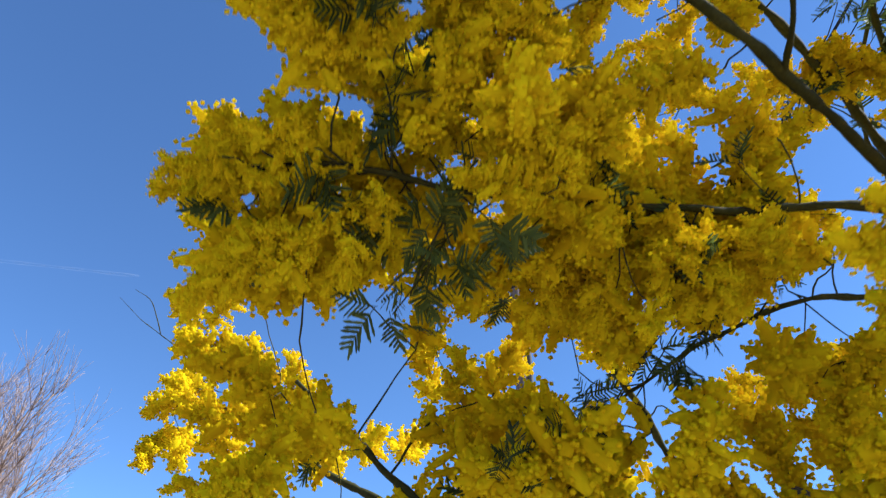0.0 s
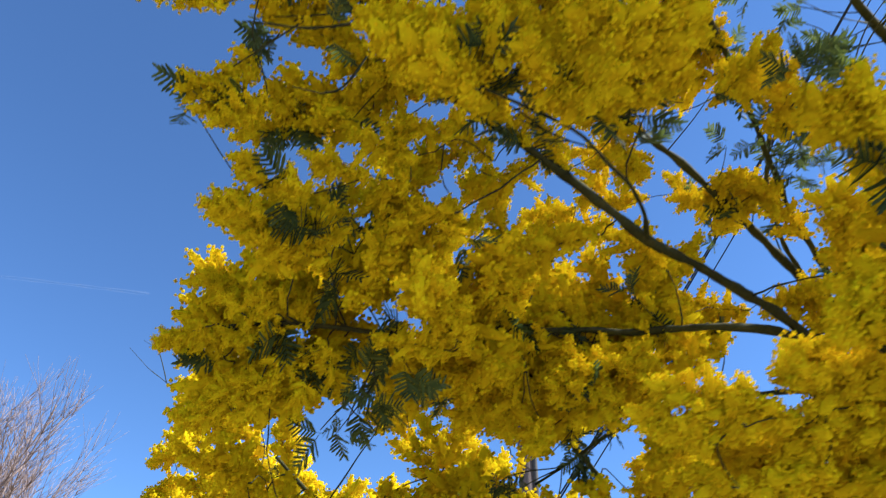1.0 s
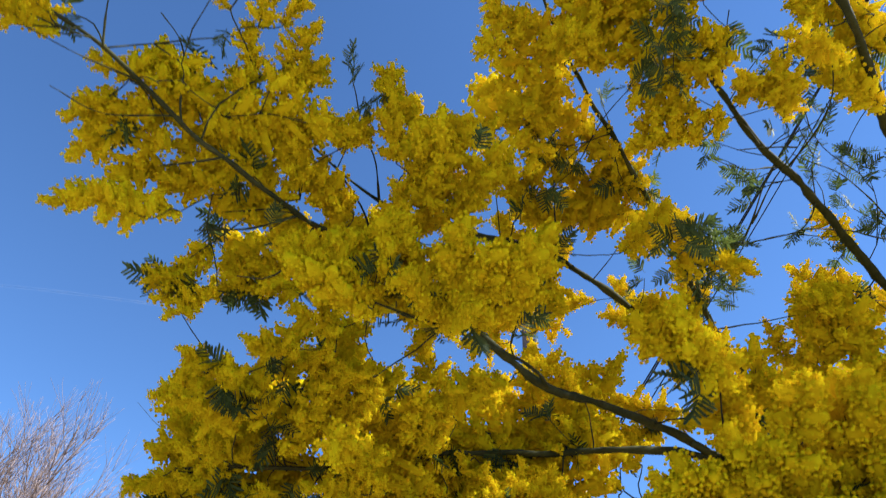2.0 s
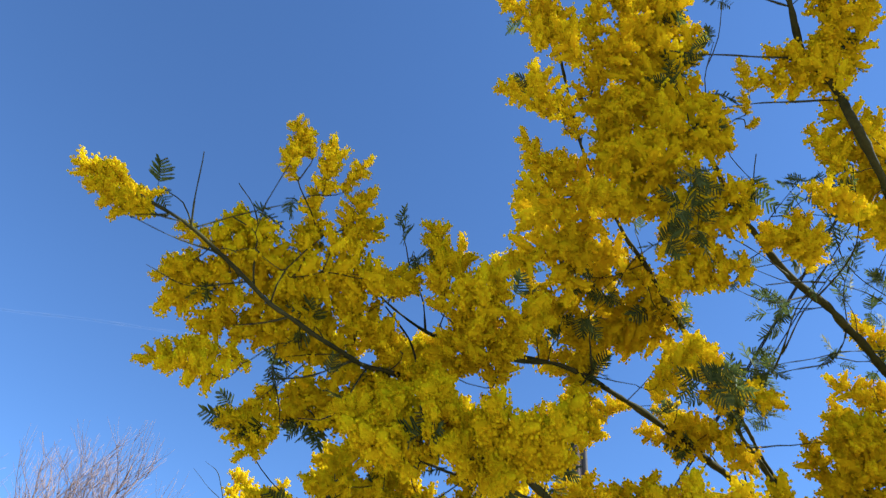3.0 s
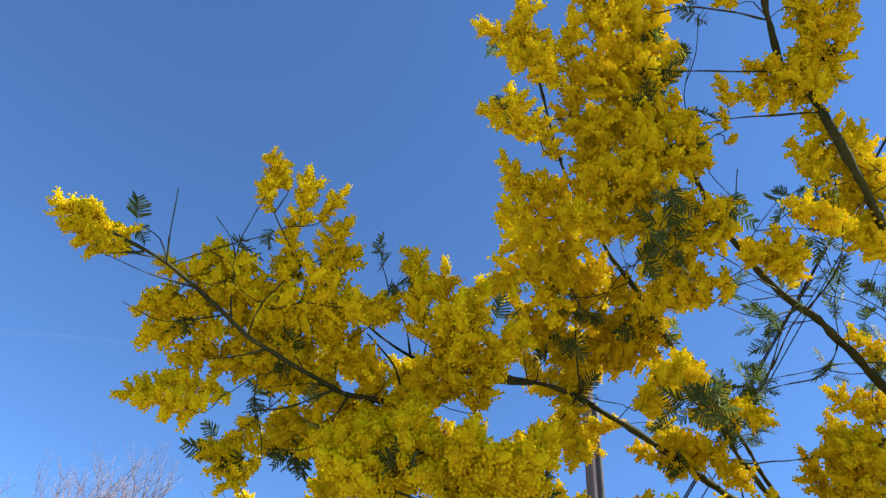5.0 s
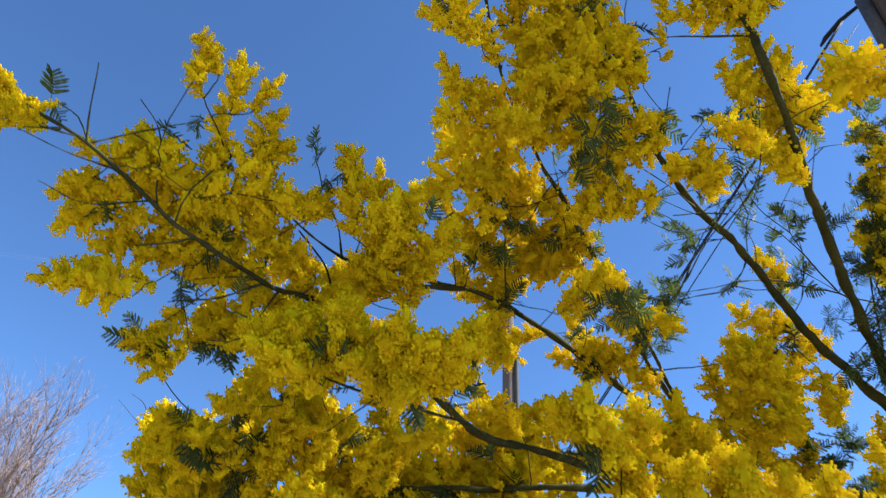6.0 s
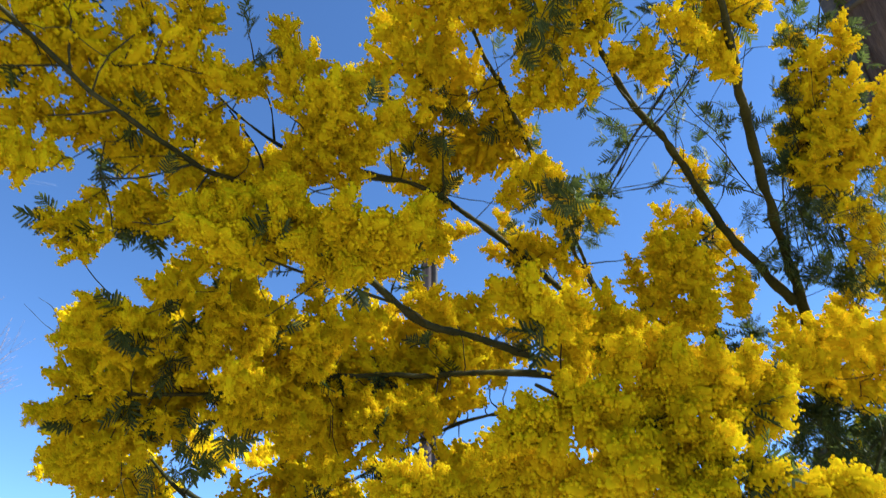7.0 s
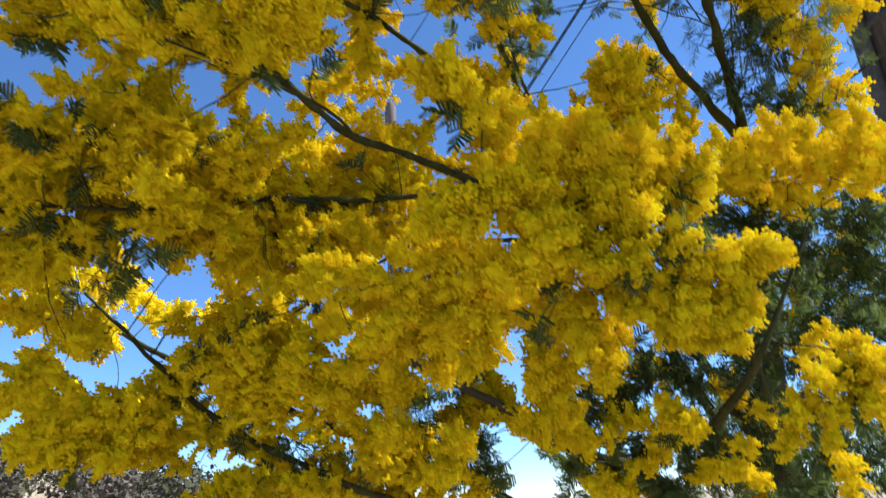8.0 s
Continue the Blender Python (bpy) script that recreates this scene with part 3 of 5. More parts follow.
leaves(limb_s, [(0.93, 1.00, 3.04, 0.064, 4), (0.84, 0.94, 2.96, 0.056, 4), (0.78, 0.94, 2.94, 0.048, 4), (0.95, 0.96, 2.98, 0.048, 3), (0.33, 0.11, 3.64, 0.040, 3), (0.48, 0.68, 3.19, 0.058, 4), (0.37, 0.68, 3.14, 0.049, 3), (0.60, 0.63, 3.26, 0.033, 2), (0.79, 0.81, 2.82, 0.044, 5), (0.91, 0.82, 2.91, 0.046, 5), (0.91, 0.97, 2.86, 0.041, 4), (0.63, 0.29, 2.92, 0.037, 6), (0.71, 0.56, 2.71, 0.050, 8), (0.75, 0.58, 2.71, 0.044, 7), (0.43, 0.57, 3.06, 0.053, 7), (0.49, 0.62, 3.04, 0.046, 6), (0.44, 0.66, 2.98, 0.038, 5)])
leaves(limb_b, [(0.29, 0.66, 3.13, 0.041, 3), (0.61, 0.73, 2.85, 0.037, 3), (0.68, 0.91, 2.86, 0.034, 3), (0.76, 1.37, 2.94, 0.042, 3), (0.68, 1.21, 2.97, 0.048, 4), (1.74, 1.67, 1.93, 0.147, 22), (1.87, 1.74, 1.77, 0.148, 22), (2.13, 1.80, 1.73, 0.151, 22), (1.35, 1.87, 2.10, 0.162, 14), (1.74, 1.97, 1.89, 0.164, 14), (2.34, 2.15, 1.88, 0.176, 14), (1.88, 2.05, 1.76, 0.166, 14), (2.18, 2.15, 1.62, 0.170, 14)])
leaves(limb_a, [(-0.23, 0.30, 2.64, 0.037, 2), (-0.17, 0.08, 2.90, 0.031, 2), (-0.42, -0.04, 2.85, 0.022, 2), (-0.32, 0.33, 2.50, 0.030, 2), (-0.16, 0.17, 2.83, 0.032, 2), (-0.10, 0.46, 2.56, 0.032, 2), (-0.25, 0.06, 2.86, 0.018, 2), (-0.25, 0.39, 2.69, 0.030, 2), (-0.25, 0.37, 2.70, 0.025, 2), (-0.29, 0.39, 2.68, 0.025, 2), (1.13, 1.47, 2.18, 0.140, 2), (1.26, 1.52, 2.11, 0.141, 2), (1.47, 1.57, 2.08, 0.144, 2), (1.31, 1.57, 1.93, 0.140, 2), (1.50, 1.59, 1.89, 0.141, 2), (1.61, 1.65, 1.76, 0.142, 2), (1.76, 1.74, 1.63, 0.144, 2), (-0.10, 0.29, 2.57, 0.041, 2)])
leaves(limb_j, [(0.07, 0.23, 2.87, 0.032, 3), (0.05, 0.20, 2.89, 0.028, 3), (0.28, 0.39, 2.86, 0.040, 3), (0.23, 0.48, 2.79, 0.041, 3)])
leaves(limb_e, [(-0.17, 0.81, 2.14, 0.030, 2), (-0.17, 0.68, 2.38, 0.031, 2), (-0.13, 0.79, 2.22, 0.031, 2), (-0.32, 0.70, 2.16, 0.024, 2), (-0.09, 0.78, 2.26, 0.031, 2), (-0.39, 0.43, 2.59, 0.025, 2), (0.07, 0.64, 2.42, 0.030, 2), (-0.17, 0.71, 2.10, 0.018, 2), (-0.13, 0.72, 2.11, 0.018, 2), (-0.15, 0.71, 2.13, 0.017, 2), (-0.11, 0.72, 2.13, 0.020, 2), (-0.10, 0.68, 2.25, 0.029, 2), (-0.06, 0.68, 2.23, 0.029, 2), (-0.03, 0.65, 2.25, 0.025, 2), (-0.12, 0.52, 2.38, 0.046, 6), (-0.02, 0.68, 2.18, 0.042, 5), (-0.07, 0.68, 2.14, 0.042, 5), (-0.09, 0.67, 2.18, 0.036, 3)])
leaves(limb_e, [(0.26, 0.98, 2.29, 0.059, 6), (0.40, 0.94, 2.48, 0.046, 3)])
leaves(limb_n, [(0.17, 0.39, 2.45, 0.034, 2), (0.13, 0.37, 2.49, 0.030, 2), (0.35, 0.42, 2.41, 0.025, 2), (0.37, 0.40, 2.45, 0.025, 2), (0.21, 0.41, 2.41, 0.029, 2)])
leaves(limb_k, [(1.02, 1.14, 1.97, 0.097, 22), (1.03, 1.20, 1.70, 0.095, 22), (0.73, 1.56, 2.03, 0.099, 18), (0.63, 1.53, 1.98, 0.097, 18), (0.75, 1.45, 1.72, 0.090, 18), (0.46, 1.35, 1.87, 0.088, 18), (0.56, 1.43, 1.95, 0.092, 18), (0.93, 1.19, 1.72, 0.079, 18), (1.31, 1.29, 1.69, 0.100, 22), (1.18, 1.60, 1.76, 0.138, 22), (1.41, 1.64, 1.75, 0.141, 22), (1.53, 1.69, 1.64, 0.141, 20), (1.29, 1.67, 1.65, 0.140, 20), (0.55, 1.65, 1.81, 0.094, 8), (0.68, 1.68, 1.72, 0.094, 8), (0.74, 1.64, 1.82, 0.075, 7), (1.00, 1.69, 1.65, 0.075, 6), (0.98, 1.39, 1.71, 0.066, 14)])
leaves(limb_k, [(1.05, 1.44, 1.64, 0.084, 14), (0.93, 1.30, 1.81, 0.048, 8), (1.27, 1.40, 1.63, 0.099, 14), (1.16, 1.43, 1.62, 0.083, 12), (0.71, 1.74, 1.81, 0.059, 8), (1.24, 1.90, 1.90, 0.159, 14), (0.83, 1.71, 1.90, 0.069, 8)])
leaves(limb_m, [(1.07, 1.13, 1.88, 0.094, 22), (1.14, 1.10, 1.93, 0.094, 22), (1.10, 1.16, 1.76, 0.094, 22), (1.22, 1.08, 1.94, 0.094, 22), (1.18, 1.20, 1.66, 0.094, 22), (0.97, 1.11, 1.85, 0.078, 20), (1.09, 1.12, 2.03, 0.082, 18), (1.45, 0.98, 2.32, 0.081, 18), (1.32, 0.97, 2.34, 0.065, 8), (1.54, 0.93, 2.22, 0.085, 20), (1.70, 0.99, 2.25, 0.096, 22), (1.79, 1.06, 2.17, 0.098, 22), (1.71, 1.10, 2.15, 0.092, 20), (1.65, 1.13, 2.07, 0.091, 18), (1.75, 0.96, 2.33, 0.089, 18), (1.39, 0.97, 2.28, 0.065, 8), (1.45, 0.91, 2.18, 0.076, 18)])
leaves(limb_h, [(1.28, 1.09, 1.89, 0.093, 22), (1.39, 1.09, 1.89, 0.094, 22), (1.32, 1.14, 1.75, 0.093, 22), (1.50, 1.17, 2.02, 0.100, 22), (1.66, 1.22, 2.09, 0.104, 22), (1.53, 1.29, 1.69, 0.100, 22), (1.64, 1.31, 1.64, 0.100, 22), (1.72, 1.27, 1.71, 0.100, 22), (1.79, 1.32, 1.63, 0.101, 22), (1.81, 1.25, 2.09, 0.106, 22), (1.47, 1.23, 1.81, 0.099, 22), (1.55, 1.12, 1.93, 0.096, 18), (1.83, 1.26, 1.77, 0.100, 22), (1.42, 1.19, 1.96, 0.100, 22), (0.96, 0.47, 2.04, 0.036, 6), (1.00, 0.45, 2.05, 0.030, 5), (0.98, 0.48, 1.99, 0.036, 6), (1.03, 0.45, 2.04, 0.025, 5)])
leaves(limb_h, [(0.78, 0.53, 1.94, 0.042, 5), (0.75, 0.54, 1.91, 0.036, 4)])
leaves(limb_g, [(0.07, 1.27, 1.82, 0.063, 5), (0.18, 1.27, 1.80, 0.062, 5), (0.24, 1.29, 1.74, 0.063, 5), (0.11, 1.32, 1.72, 0.063, 5), (0.30, 1.27, 1.78, 0.062, 5), (0.36, 1.30, 1.72, 0.063, 5), (-0.07, 1.29, 1.96, 0.049, 3), (0.01, 1.25, 2.09, 0.041, 8), (0.05, 1.29, 2.04, 0.041, 8), (-0.04, 1.27, 2.04, 0.036, 6), (-0.03, 1.05, 2.00, 0.058, 7), (0.75, 1.64, 1.65, 0.046, 6)])
leaves(far_limb, [(0.10, 1.71, 1.70, 0.094, 8), (0.25, 1.66, 1.81, 0.094, 8), (0.40, 1.67, 1.77, 0.094, 8), (1.16, 1.99, 1.67, 0.159, 14), (0.05, 1.74, 1.90, 0.088, 9), (0.16, 1.76, 1.84, 0.088, 9), (0.31, 1.80, 1.71, 0.088, 9), (0.47, 1.79, 1.72, 0.088, 9), (0.63, 1.80, 1.69, 0.088, 9), (0.75, 1.78, 1.74, 0.078, 8), (-0.02, 1.81, 1.72, 0.088, 9)])
leaves(limb_f, [(0.07, 1.24, 2.13, 0.042, 8), (0.11, 1.30, 2.06, 0.042, 8), (0.09, 1.03, 2.08, 0.058, 8)])
leaves(far_shoot, [(1.46, 1.98, 1.82, 0.162, 14), (1.59, 2.06, 1.63, 0.163, 14)])
blooms(limb_n, [(0.13, 0.34, 2.51, 0.062), (0.10, 0.27, 2.45, 0.053), (0.07, 0.25, 2.41, 0.052), (0.19, 0.27, 2.46, 0.042), (0.34, 0.26, 2.42, 0.050), (0.38, 0.27, 2.43, 0.050), (0.04, 0.23, 2.45, 0.043), (0.07, 0.31, 2.50, 0.052), (0.16, 0.24, 2.47, 0.043), (0.26, 0.26, 2.43, 0.053), (0.22, 0.28, 2.40, 0.043), (0.30, 0.28, 2.41, 0.053), (0.34, 0.31, 2.40, 0.043), (0.27, 0.29, 2.37, 0.042)], True)
blooms(limb_k, [(0.72, 1.67, 2.21, 0.066), (0.80, 1.70, 2.19, 0.066), (0.51, 1.46, 2.16, 0.080), (0.44, 1.47, 1.97, 0.078), (0.66, 1.45, 2.19, 0.081), (0.76, 1.52, 1.91, 0.080), (0.93, 1.46, 2.09, 0.080), (0.92, 1.49, 1.99, 0.080), (0.35, 1.08, 1.92, 0.073), (0.47, 1.04, 1.92, 0.071), (0.58, 1.02, 1.71, 0.047), (0.47, 1.08, 1.81, 0.057), (0.61, 0.98, 1.77, 0.047), (0.52, 1.40, 1.78, 0.067), (0.69, 1.56, 1.89, 0.073), (0.78, 1.55, 1.95, 0.074), (1.03, 1.18, 1.65, 0.059), (1.17, 1.59, 1.96, 0.076), (1.24, 1.72, 1.68, 0.076), (1.67, 1.77, 1.66, 0.078)], True)
blooms(limb_h, [(0.60, 0.35, 2.32, 0.048), (0.64, 0.36, 2.32, 0.053), (0.94, 0.80, 2.43, 0.070), (0.70, 0.49, 2.26, 0.056), (0.77, 0.43, 2.22, 0.053), (0.85, 0.44, 2.23, 0.053), (0.64, 0.46, 2.16, 0.053), (0.72, 0.46, 2.16, 0.052), (0.79, 0.47, 2.16, 0.058), (0.88, 0.50, 2.16, 0.059), (0.97, 0.49, 2.22, 0.049), (1.04, 0.47, 2.22, 0.043), (1.08, 0.49, 2.20, 0.037), (1.00, 0.50, 2.17, 0.053), (1.08, 0.51, 2.16, 0.048), (0.59, 0.48, 2.13, 0.042), (0.87, 0.44, 2.20, 0.053), (0.68, 0.47, 2.13, 0.063), (0.78, 0.47, 2.11, 0.063), (0.87, 0.47, 2.12, 0.063)], True)
blooms(limb_h, [(0.96, 0.44, 2.19, 0.053), (0.61, 0.60, 2.10, 0.057), (0.70, 0.55, 2.05, 0.065), (0.78, 0.53, 2.04, 0.064), (0.54, 0.74, 2.06, 0.062), (0.63, 0.68, 2.02, 0.071), (0.72, 0.62, 1.99, 0.067), (0.81, 0.60, 1.98, 0.055), (0.49, 0.75, 1.98, 0.061), (0.59, 0.74, 1.96, 0.072), (0.68, 0.67, 1.94, 0.057), (0.44, 0.75, 1.92, 0.060), (0.93, 0.45, 2.04, 0.046), (0.99, 0.44, 2.04, 0.050), (1.05, 0.44, 2.03, 0.050), (1.11, 0.45, 2.02, 0.051), (1.15, 0.46, 2.00, 0.040), (0.96, 0.47, 1.98, 0.046), (1.02, 0.47, 1.96, 0.050), (1.09, 0.47, 1.96, 0.045)], True)
blooms(limb_h, [(0.98, 0.50, 1.90, 0.035), (1.06, 0.50, 1.88, 0.040), (1.08, 0.48, 1.92, 0.040), (0.39, 0.54, 2.05, 0.040), (0.46, 0.55, 2.04, 0.040), (0.54, 0.55, 2.06, 0.040), (0.45, 0.67, 2.03, 0.047), (0.51, 0.60, 2.00, 0.043), (0.59, 0.59, 2.02, 0.040), (0.60, 0.54, 2.08, 0.036), (0.35, 0.56, 2.02, 0.036), (0.59, 0.63, 1.97, 0.043), (0.48, 0.62, 1.96, 0.043), (0.38, 0.60, 1.97, 0.036), (0.87, 0.60, 1.96, 0.055), (0.91, 0.63, 1.90, 0.050), (0.92, 0.53, 1.98, 0.053), (0.88, 0.50, 2.03, 0.052), (0.94, 0.47, 2.11, 0.052), (0.82, 0.50, 2.07, 0.063)], True)
blooms(limb_h, [(0.82, 0.73, 1.89, 0.047), (0.80, 0.80, 1.79, 0.055), (0.86, 0.81, 1.78, 0.042), (0.84, 0.77, 1.85, 0.048)], True)
blooms(limb_a, [(-0.46, -0.13, 2.78, 0.042), (-0.43, -0.09, 2.79, 0.048), (-0.41, -0.14, 2.71, 0.034), (-0.33, -0.15, 2.68, 0.019), (-0.34, 0.04, 2.78, 0.030), (-0.30, 0.07, 2.82, 0.049), (-0.36, 0.10, 2.73, 0.061), (-0.28, 0.12, 2.78, 0.062), (-0.40, 0.08, 2.73, 0.036), (-0.38, 0.13, 2.69, 0.048), (-0.33, 0.17, 2.68, 0.055), (-0.26, 0.11, 2.84, 0.057), (-0.23, 0.17, 2.78, 0.075), (-0.17, 0.20, 2.77, 0.063), (-0.11, 0.22, 2.79, 0.076), (-0.05, 0.22, 2.81, 0.063), (0.01, 0.26, 2.81, 0.051), (-0.06, 0.17, 2.87, 0.057), (-0.16, 0.16, 2.85, 0.051), (-0.15, -0.01, 2.97, 0.037)])
blooms(limb_a, [(-0.09, 0.04, 2.96, 0.044), (-0.04, 0.07, 2.96, 0.032), (-0.13, -0.02, 2.99, 0.031), (-0.17, 0.01, 2.94, 0.025), (-0.05, 0.12, 2.91, 0.038), (-0.13, 0.11, 2.89, 0.038), (-0.37, 0.15, 2.56, 0.040), (-0.28, 0.11, 2.49, 0.043), (-0.29, 0.33, 2.50, 0.036), (-0.31, 0.20, 2.59, 0.047), (-0.25, 0.24, 2.67, 0.062), (-0.20, 0.23, 2.70, 0.049), (-0.16, 0.23, 2.73, 0.050), (-0.27, 0.34, 2.53, 0.049), (-0.22, 0.48, 2.60, 0.047), (-0.23, 0.34, 2.46, 0.035), (-0.14, 0.38, 2.69, 0.065), (-0.17, 0.48, 2.64, 0.067), (-0.09, 0.43, 2.67, 0.053), (-0.03, 0.35, 2.74, 0.065)])
blooms(limb_a, [(-0.02, 0.41, 2.72, 0.053), (0.05, 0.28, 2.82, 0.032), (-0.07, 0.29, 2.75, 0.051), (-0.14, 0.30, 2.72, 0.051), (-0.10, 0.50, 2.63, 0.067), (-0.03, 0.48, 2.67, 0.054), (0.01, 0.58, 2.40, 0.044), (0.06, 0.56, 2.39, 0.036), (-0.19, 0.37, 2.33, 0.034), (-0.28, 0.52, 2.62, 0.042), (-0.10, 0.43, 2.40, 0.037), (-0.04, 0.47, 2.49, 0.041), (-0.05, 0.51, 2.43, 0.041), (0.00, 0.73, 2.72, 0.055), (0.02, 0.47, 2.53, 0.041), (0.09, 0.83, 2.73, 0.058), (0.09, 0.56, 2.58, 0.041), (0.16, 0.64, 2.56, 0.047), (0.17, 0.56, 2.63, 0.046), (0.24, 0.61, 2.59, 0.042)])
blooms(limb_a, [(0.02, 0.54, 2.40, 0.037), (0.22, 0.55, 2.63, 0.037), (0.13, 0.42, 2.71, 0.052), (0.18, 0.41, 2.70, 0.057), (0.26, 0.41, 2.69, 0.050), (0.24, 0.71, 2.46, 0.056), (0.77, 0.75, 2.47, 0.070), (0.89, 0.96, 2.53, 0.078), (1.36, 1.62, 2.03, 0.078), (1.52, 1.70, 1.79, 0.077)])
blooms(limb_e, [(-0.20, 0.47, 2.30, 0.037), (-0.15, 0.48, 2.33, 0.039), (-0.16, 0.51, 2.32, 0.033), (-0.01, 0.60, 2.34, 0.036), (-0.21, 0.35, 2.27, 0.029), (-0.15, 0.41, 2.32, 0.035), (-0.12, 0.46, 2.33, 0.033), (0.03, 0.61, 2.25, 0.041), (0.06, 0.62, 2.23, 0.037), (0.00, 0.62, 2.20, 0.037), (0.04, 0.69, 2.24, 0.036), (-0.19, 0.72, 2.57, 0.067), (-0.05, 0.60, 2.51, 0.054), (-0.42, 0.75, 2.44, 0.065), (-0.20, 0.52, 2.37, 0.062), (-0.29, 0.90, 2.54, 0.080), (-0.11, 0.71, 2.47, 0.071), (-0.07, 0.94, 2.60, 0.074), (-0.36, 0.68, 2.30, 0.060), (-0.29, 0.69, 2.33, 0.074)])
blooms(limb_e, [(-0.22, 0.73, 2.35, 0.069), (-0.07, 0.59, 2.32, 0.057), (-0.39, 0.74, 2.21, 0.060), (-0.30, 0.73, 2.24, 0.067), (-0.22, 0.77, 2.25, 0.068), (-0.25, 0.76, 2.18, 0.053), (-0.11, 0.94, 2.36, 0.076), (0.05, 0.77, 2.33, 0.083), (0.13, 0.76, 2.36, 0.055), (0.11, 0.81, 2.27, 0.062), (0.14, 0.79, 2.48, 0.059), (-0.36, 0.63, 2.33, 0.038), (-0.27, 0.58, 2.26, 0.034), (-0.22, 0.61, 2.27, 0.035), (-0.35, 0.54, 2.19, 0.025), (-0.41, 0.61, 2.22, 0.021), (-0.32, 0.61, 2.23, 0.035), (-0.26, 0.61, 2.22, 0.034), (-0.19, 0.64, 2.30, 0.030), (-0.36, 0.62, 2.20, 0.028)])
blooms(limb_e, [(-0.30, 0.63, 2.15, 0.033), (-0.36, 0.66, 2.12, 0.031), (-0.32, 0.65, 2.12, 0.034), (-0.25, 0.65, 2.15, 0.041), (-0.20, 0.66, 2.20, 0.035), (-0.16, 0.69, 2.20, 0.036), (-0.21, 0.69, 2.14, 0.031), (-0.14, 0.72, 2.38, 0.037), (-0.14, 0.92, 2.52, 0.031), (-0.04, 0.90, 2.31, 0.055), (0.03, 0.91, 2.33, 0.055), (0.11, 0.94, 2.33, 0.047), (-0.01, 1.02, 2.32, 0.050), (0.06, 0.98, 2.26, 0.047), (-0.08, 1.20, 2.38, 0.046), (0.16, 0.97, 2.29, 0.046), (0.25, 0.94, 2.31, 0.055), (0.32, 0.95, 2.32, 0.055), (0.40, 0.96, 2.32, 0.046), (0.28, 0.97, 2.27, 0.046)])
blooms(limb_e, [(0.37, 1.00, 2.27, 0.046), (0.19, 0.86, 2.14, 0.031), (0.13, 1.00, 2.23, 0.042), (0.10, 0.76, 2.41, 0.049), (0.14, 0.84, 2.40, 0.045), (0.17, 0.90, 2.33, 0.051), (0.24, 0.89, 2.30, 0.044), (0.30, 0.93, 2.25, 0.049), (0.41, 0.93, 2.28, 0.044), (0.07, 0.88, 2.30, 0.055), (-0.03, 0.93, 2.28, 0.057), (0.13, 0.92, 2.25, 0.050), (-0.09, 0.65, 2.35, 0.045), (-0.20, 0.69, 2.31, 0.046), (-0.02, 0.57, 2.40, 0.043), (0.05, 0.63, 2.41, 0.045), (-0.18, 0.59, 2.38, 0.044), (0.13, 0.73, 2.38, 0.065), (0.04, 0.73, 2.38, 0.065), (0.02, 0.59, 2.27, 0.058)])
blooms(limb_e, [(-0.15, 0.77, 2.27, 0.078), (-0.31, 0.75, 2.20, 0.076), (-0.31, 0.99, 2.06, 0.070), (-0.22, 0.48, 2.32, 0.054), (0.17, 1.00, 2.41, 0.079), (0.26, 1.03, 2.43, 0.064), (0.47, 1.06, 2.54, 0.075), (0.18, 1.04, 2.33, 0.077), (0.24, 1.01, 2.52, 0.079), (0.40, 1.08, 2.48, 0.065), (0.15, 0.98, 2.46, 0.077), (0.12, 1.03, 2.53, 0.066), (0.03, 0.99, 2.53, 0.065), (0.31, 1.11, 2.56, 0.077), (0.42, 0.93, 2.59, 0.064)])
blooms(limb_j, [(-0.54, 0.91, 3.09, 0.058), (0.13, 0.25, 2.89, 0.046), (0.13, 0.45, 3.00, 0.052), (0.13, 0.27, 2.81, 0.051), (0.17, 0.33, 2.78, 0.064), (0.21, 0.36, 2.75, 0.063), (0.02, 0.66, 2.90, 0.055), (0.25, 0.34, 2.79, 0.051), (0.28, 0.38, 2.74, 0.063), (0.04, 0.52, 2.73, 0.055), (0.31, 0.38, 2.75, 0.051), (0.33, 0.69, 3.05, 0.065)])
blooms(limb_b, [(-0.36, 0.93, 3.12, 0.073), (0.41, 0.78, 3.01, 0.073), (0.36, 0.84, 2.96, 0.066), (0.44, 0.84, 2.97, 0.066), (0.37, 0.97, 2.88, 0.059), (0.43, 0.85, 2.80, 0.062), (0.65, 0.61, 2.77, 0.054), (1.14, 1.00, 2.78, 0.060), (1.13, 1.05, 2.71, 0.085), (1.23, 1.08, 2.69, 0.068), (1.19, 1.08, 2.62, 0.075), (0.22, 1.21, 2.86, 0.064), (0.27, 1.18, 2.90, 0.056), (0.43, 1.27, 2.67, 0.061), (0.52, 1.29, 2.65, 0.061), (0.64, 1.39, 2.72, 0.064), (0.74, 1.48, 2.73, 0.067), (0.90, 1.32, 3.09, 0.060), (0.67, 1.46, 2.65, 0.065), (0.90, 1.19, 2.61, 0.063)])
blooms(limb_b, [(0.99, 1.16, 2.65, 0.056), (0.83, 1.20, 2.59, 0.056), (0.88, 1.26, 2.52, 0.063), (0.96, 1.26, 2.55, 0.056), (-0.22, 1.31, 3.27, 0.089), (1.62, 1.67, 1.93, 0.079), (1.78, 1.75, 1.84, 0.080), (1.98, 1.83, 1.74, 0.082)])
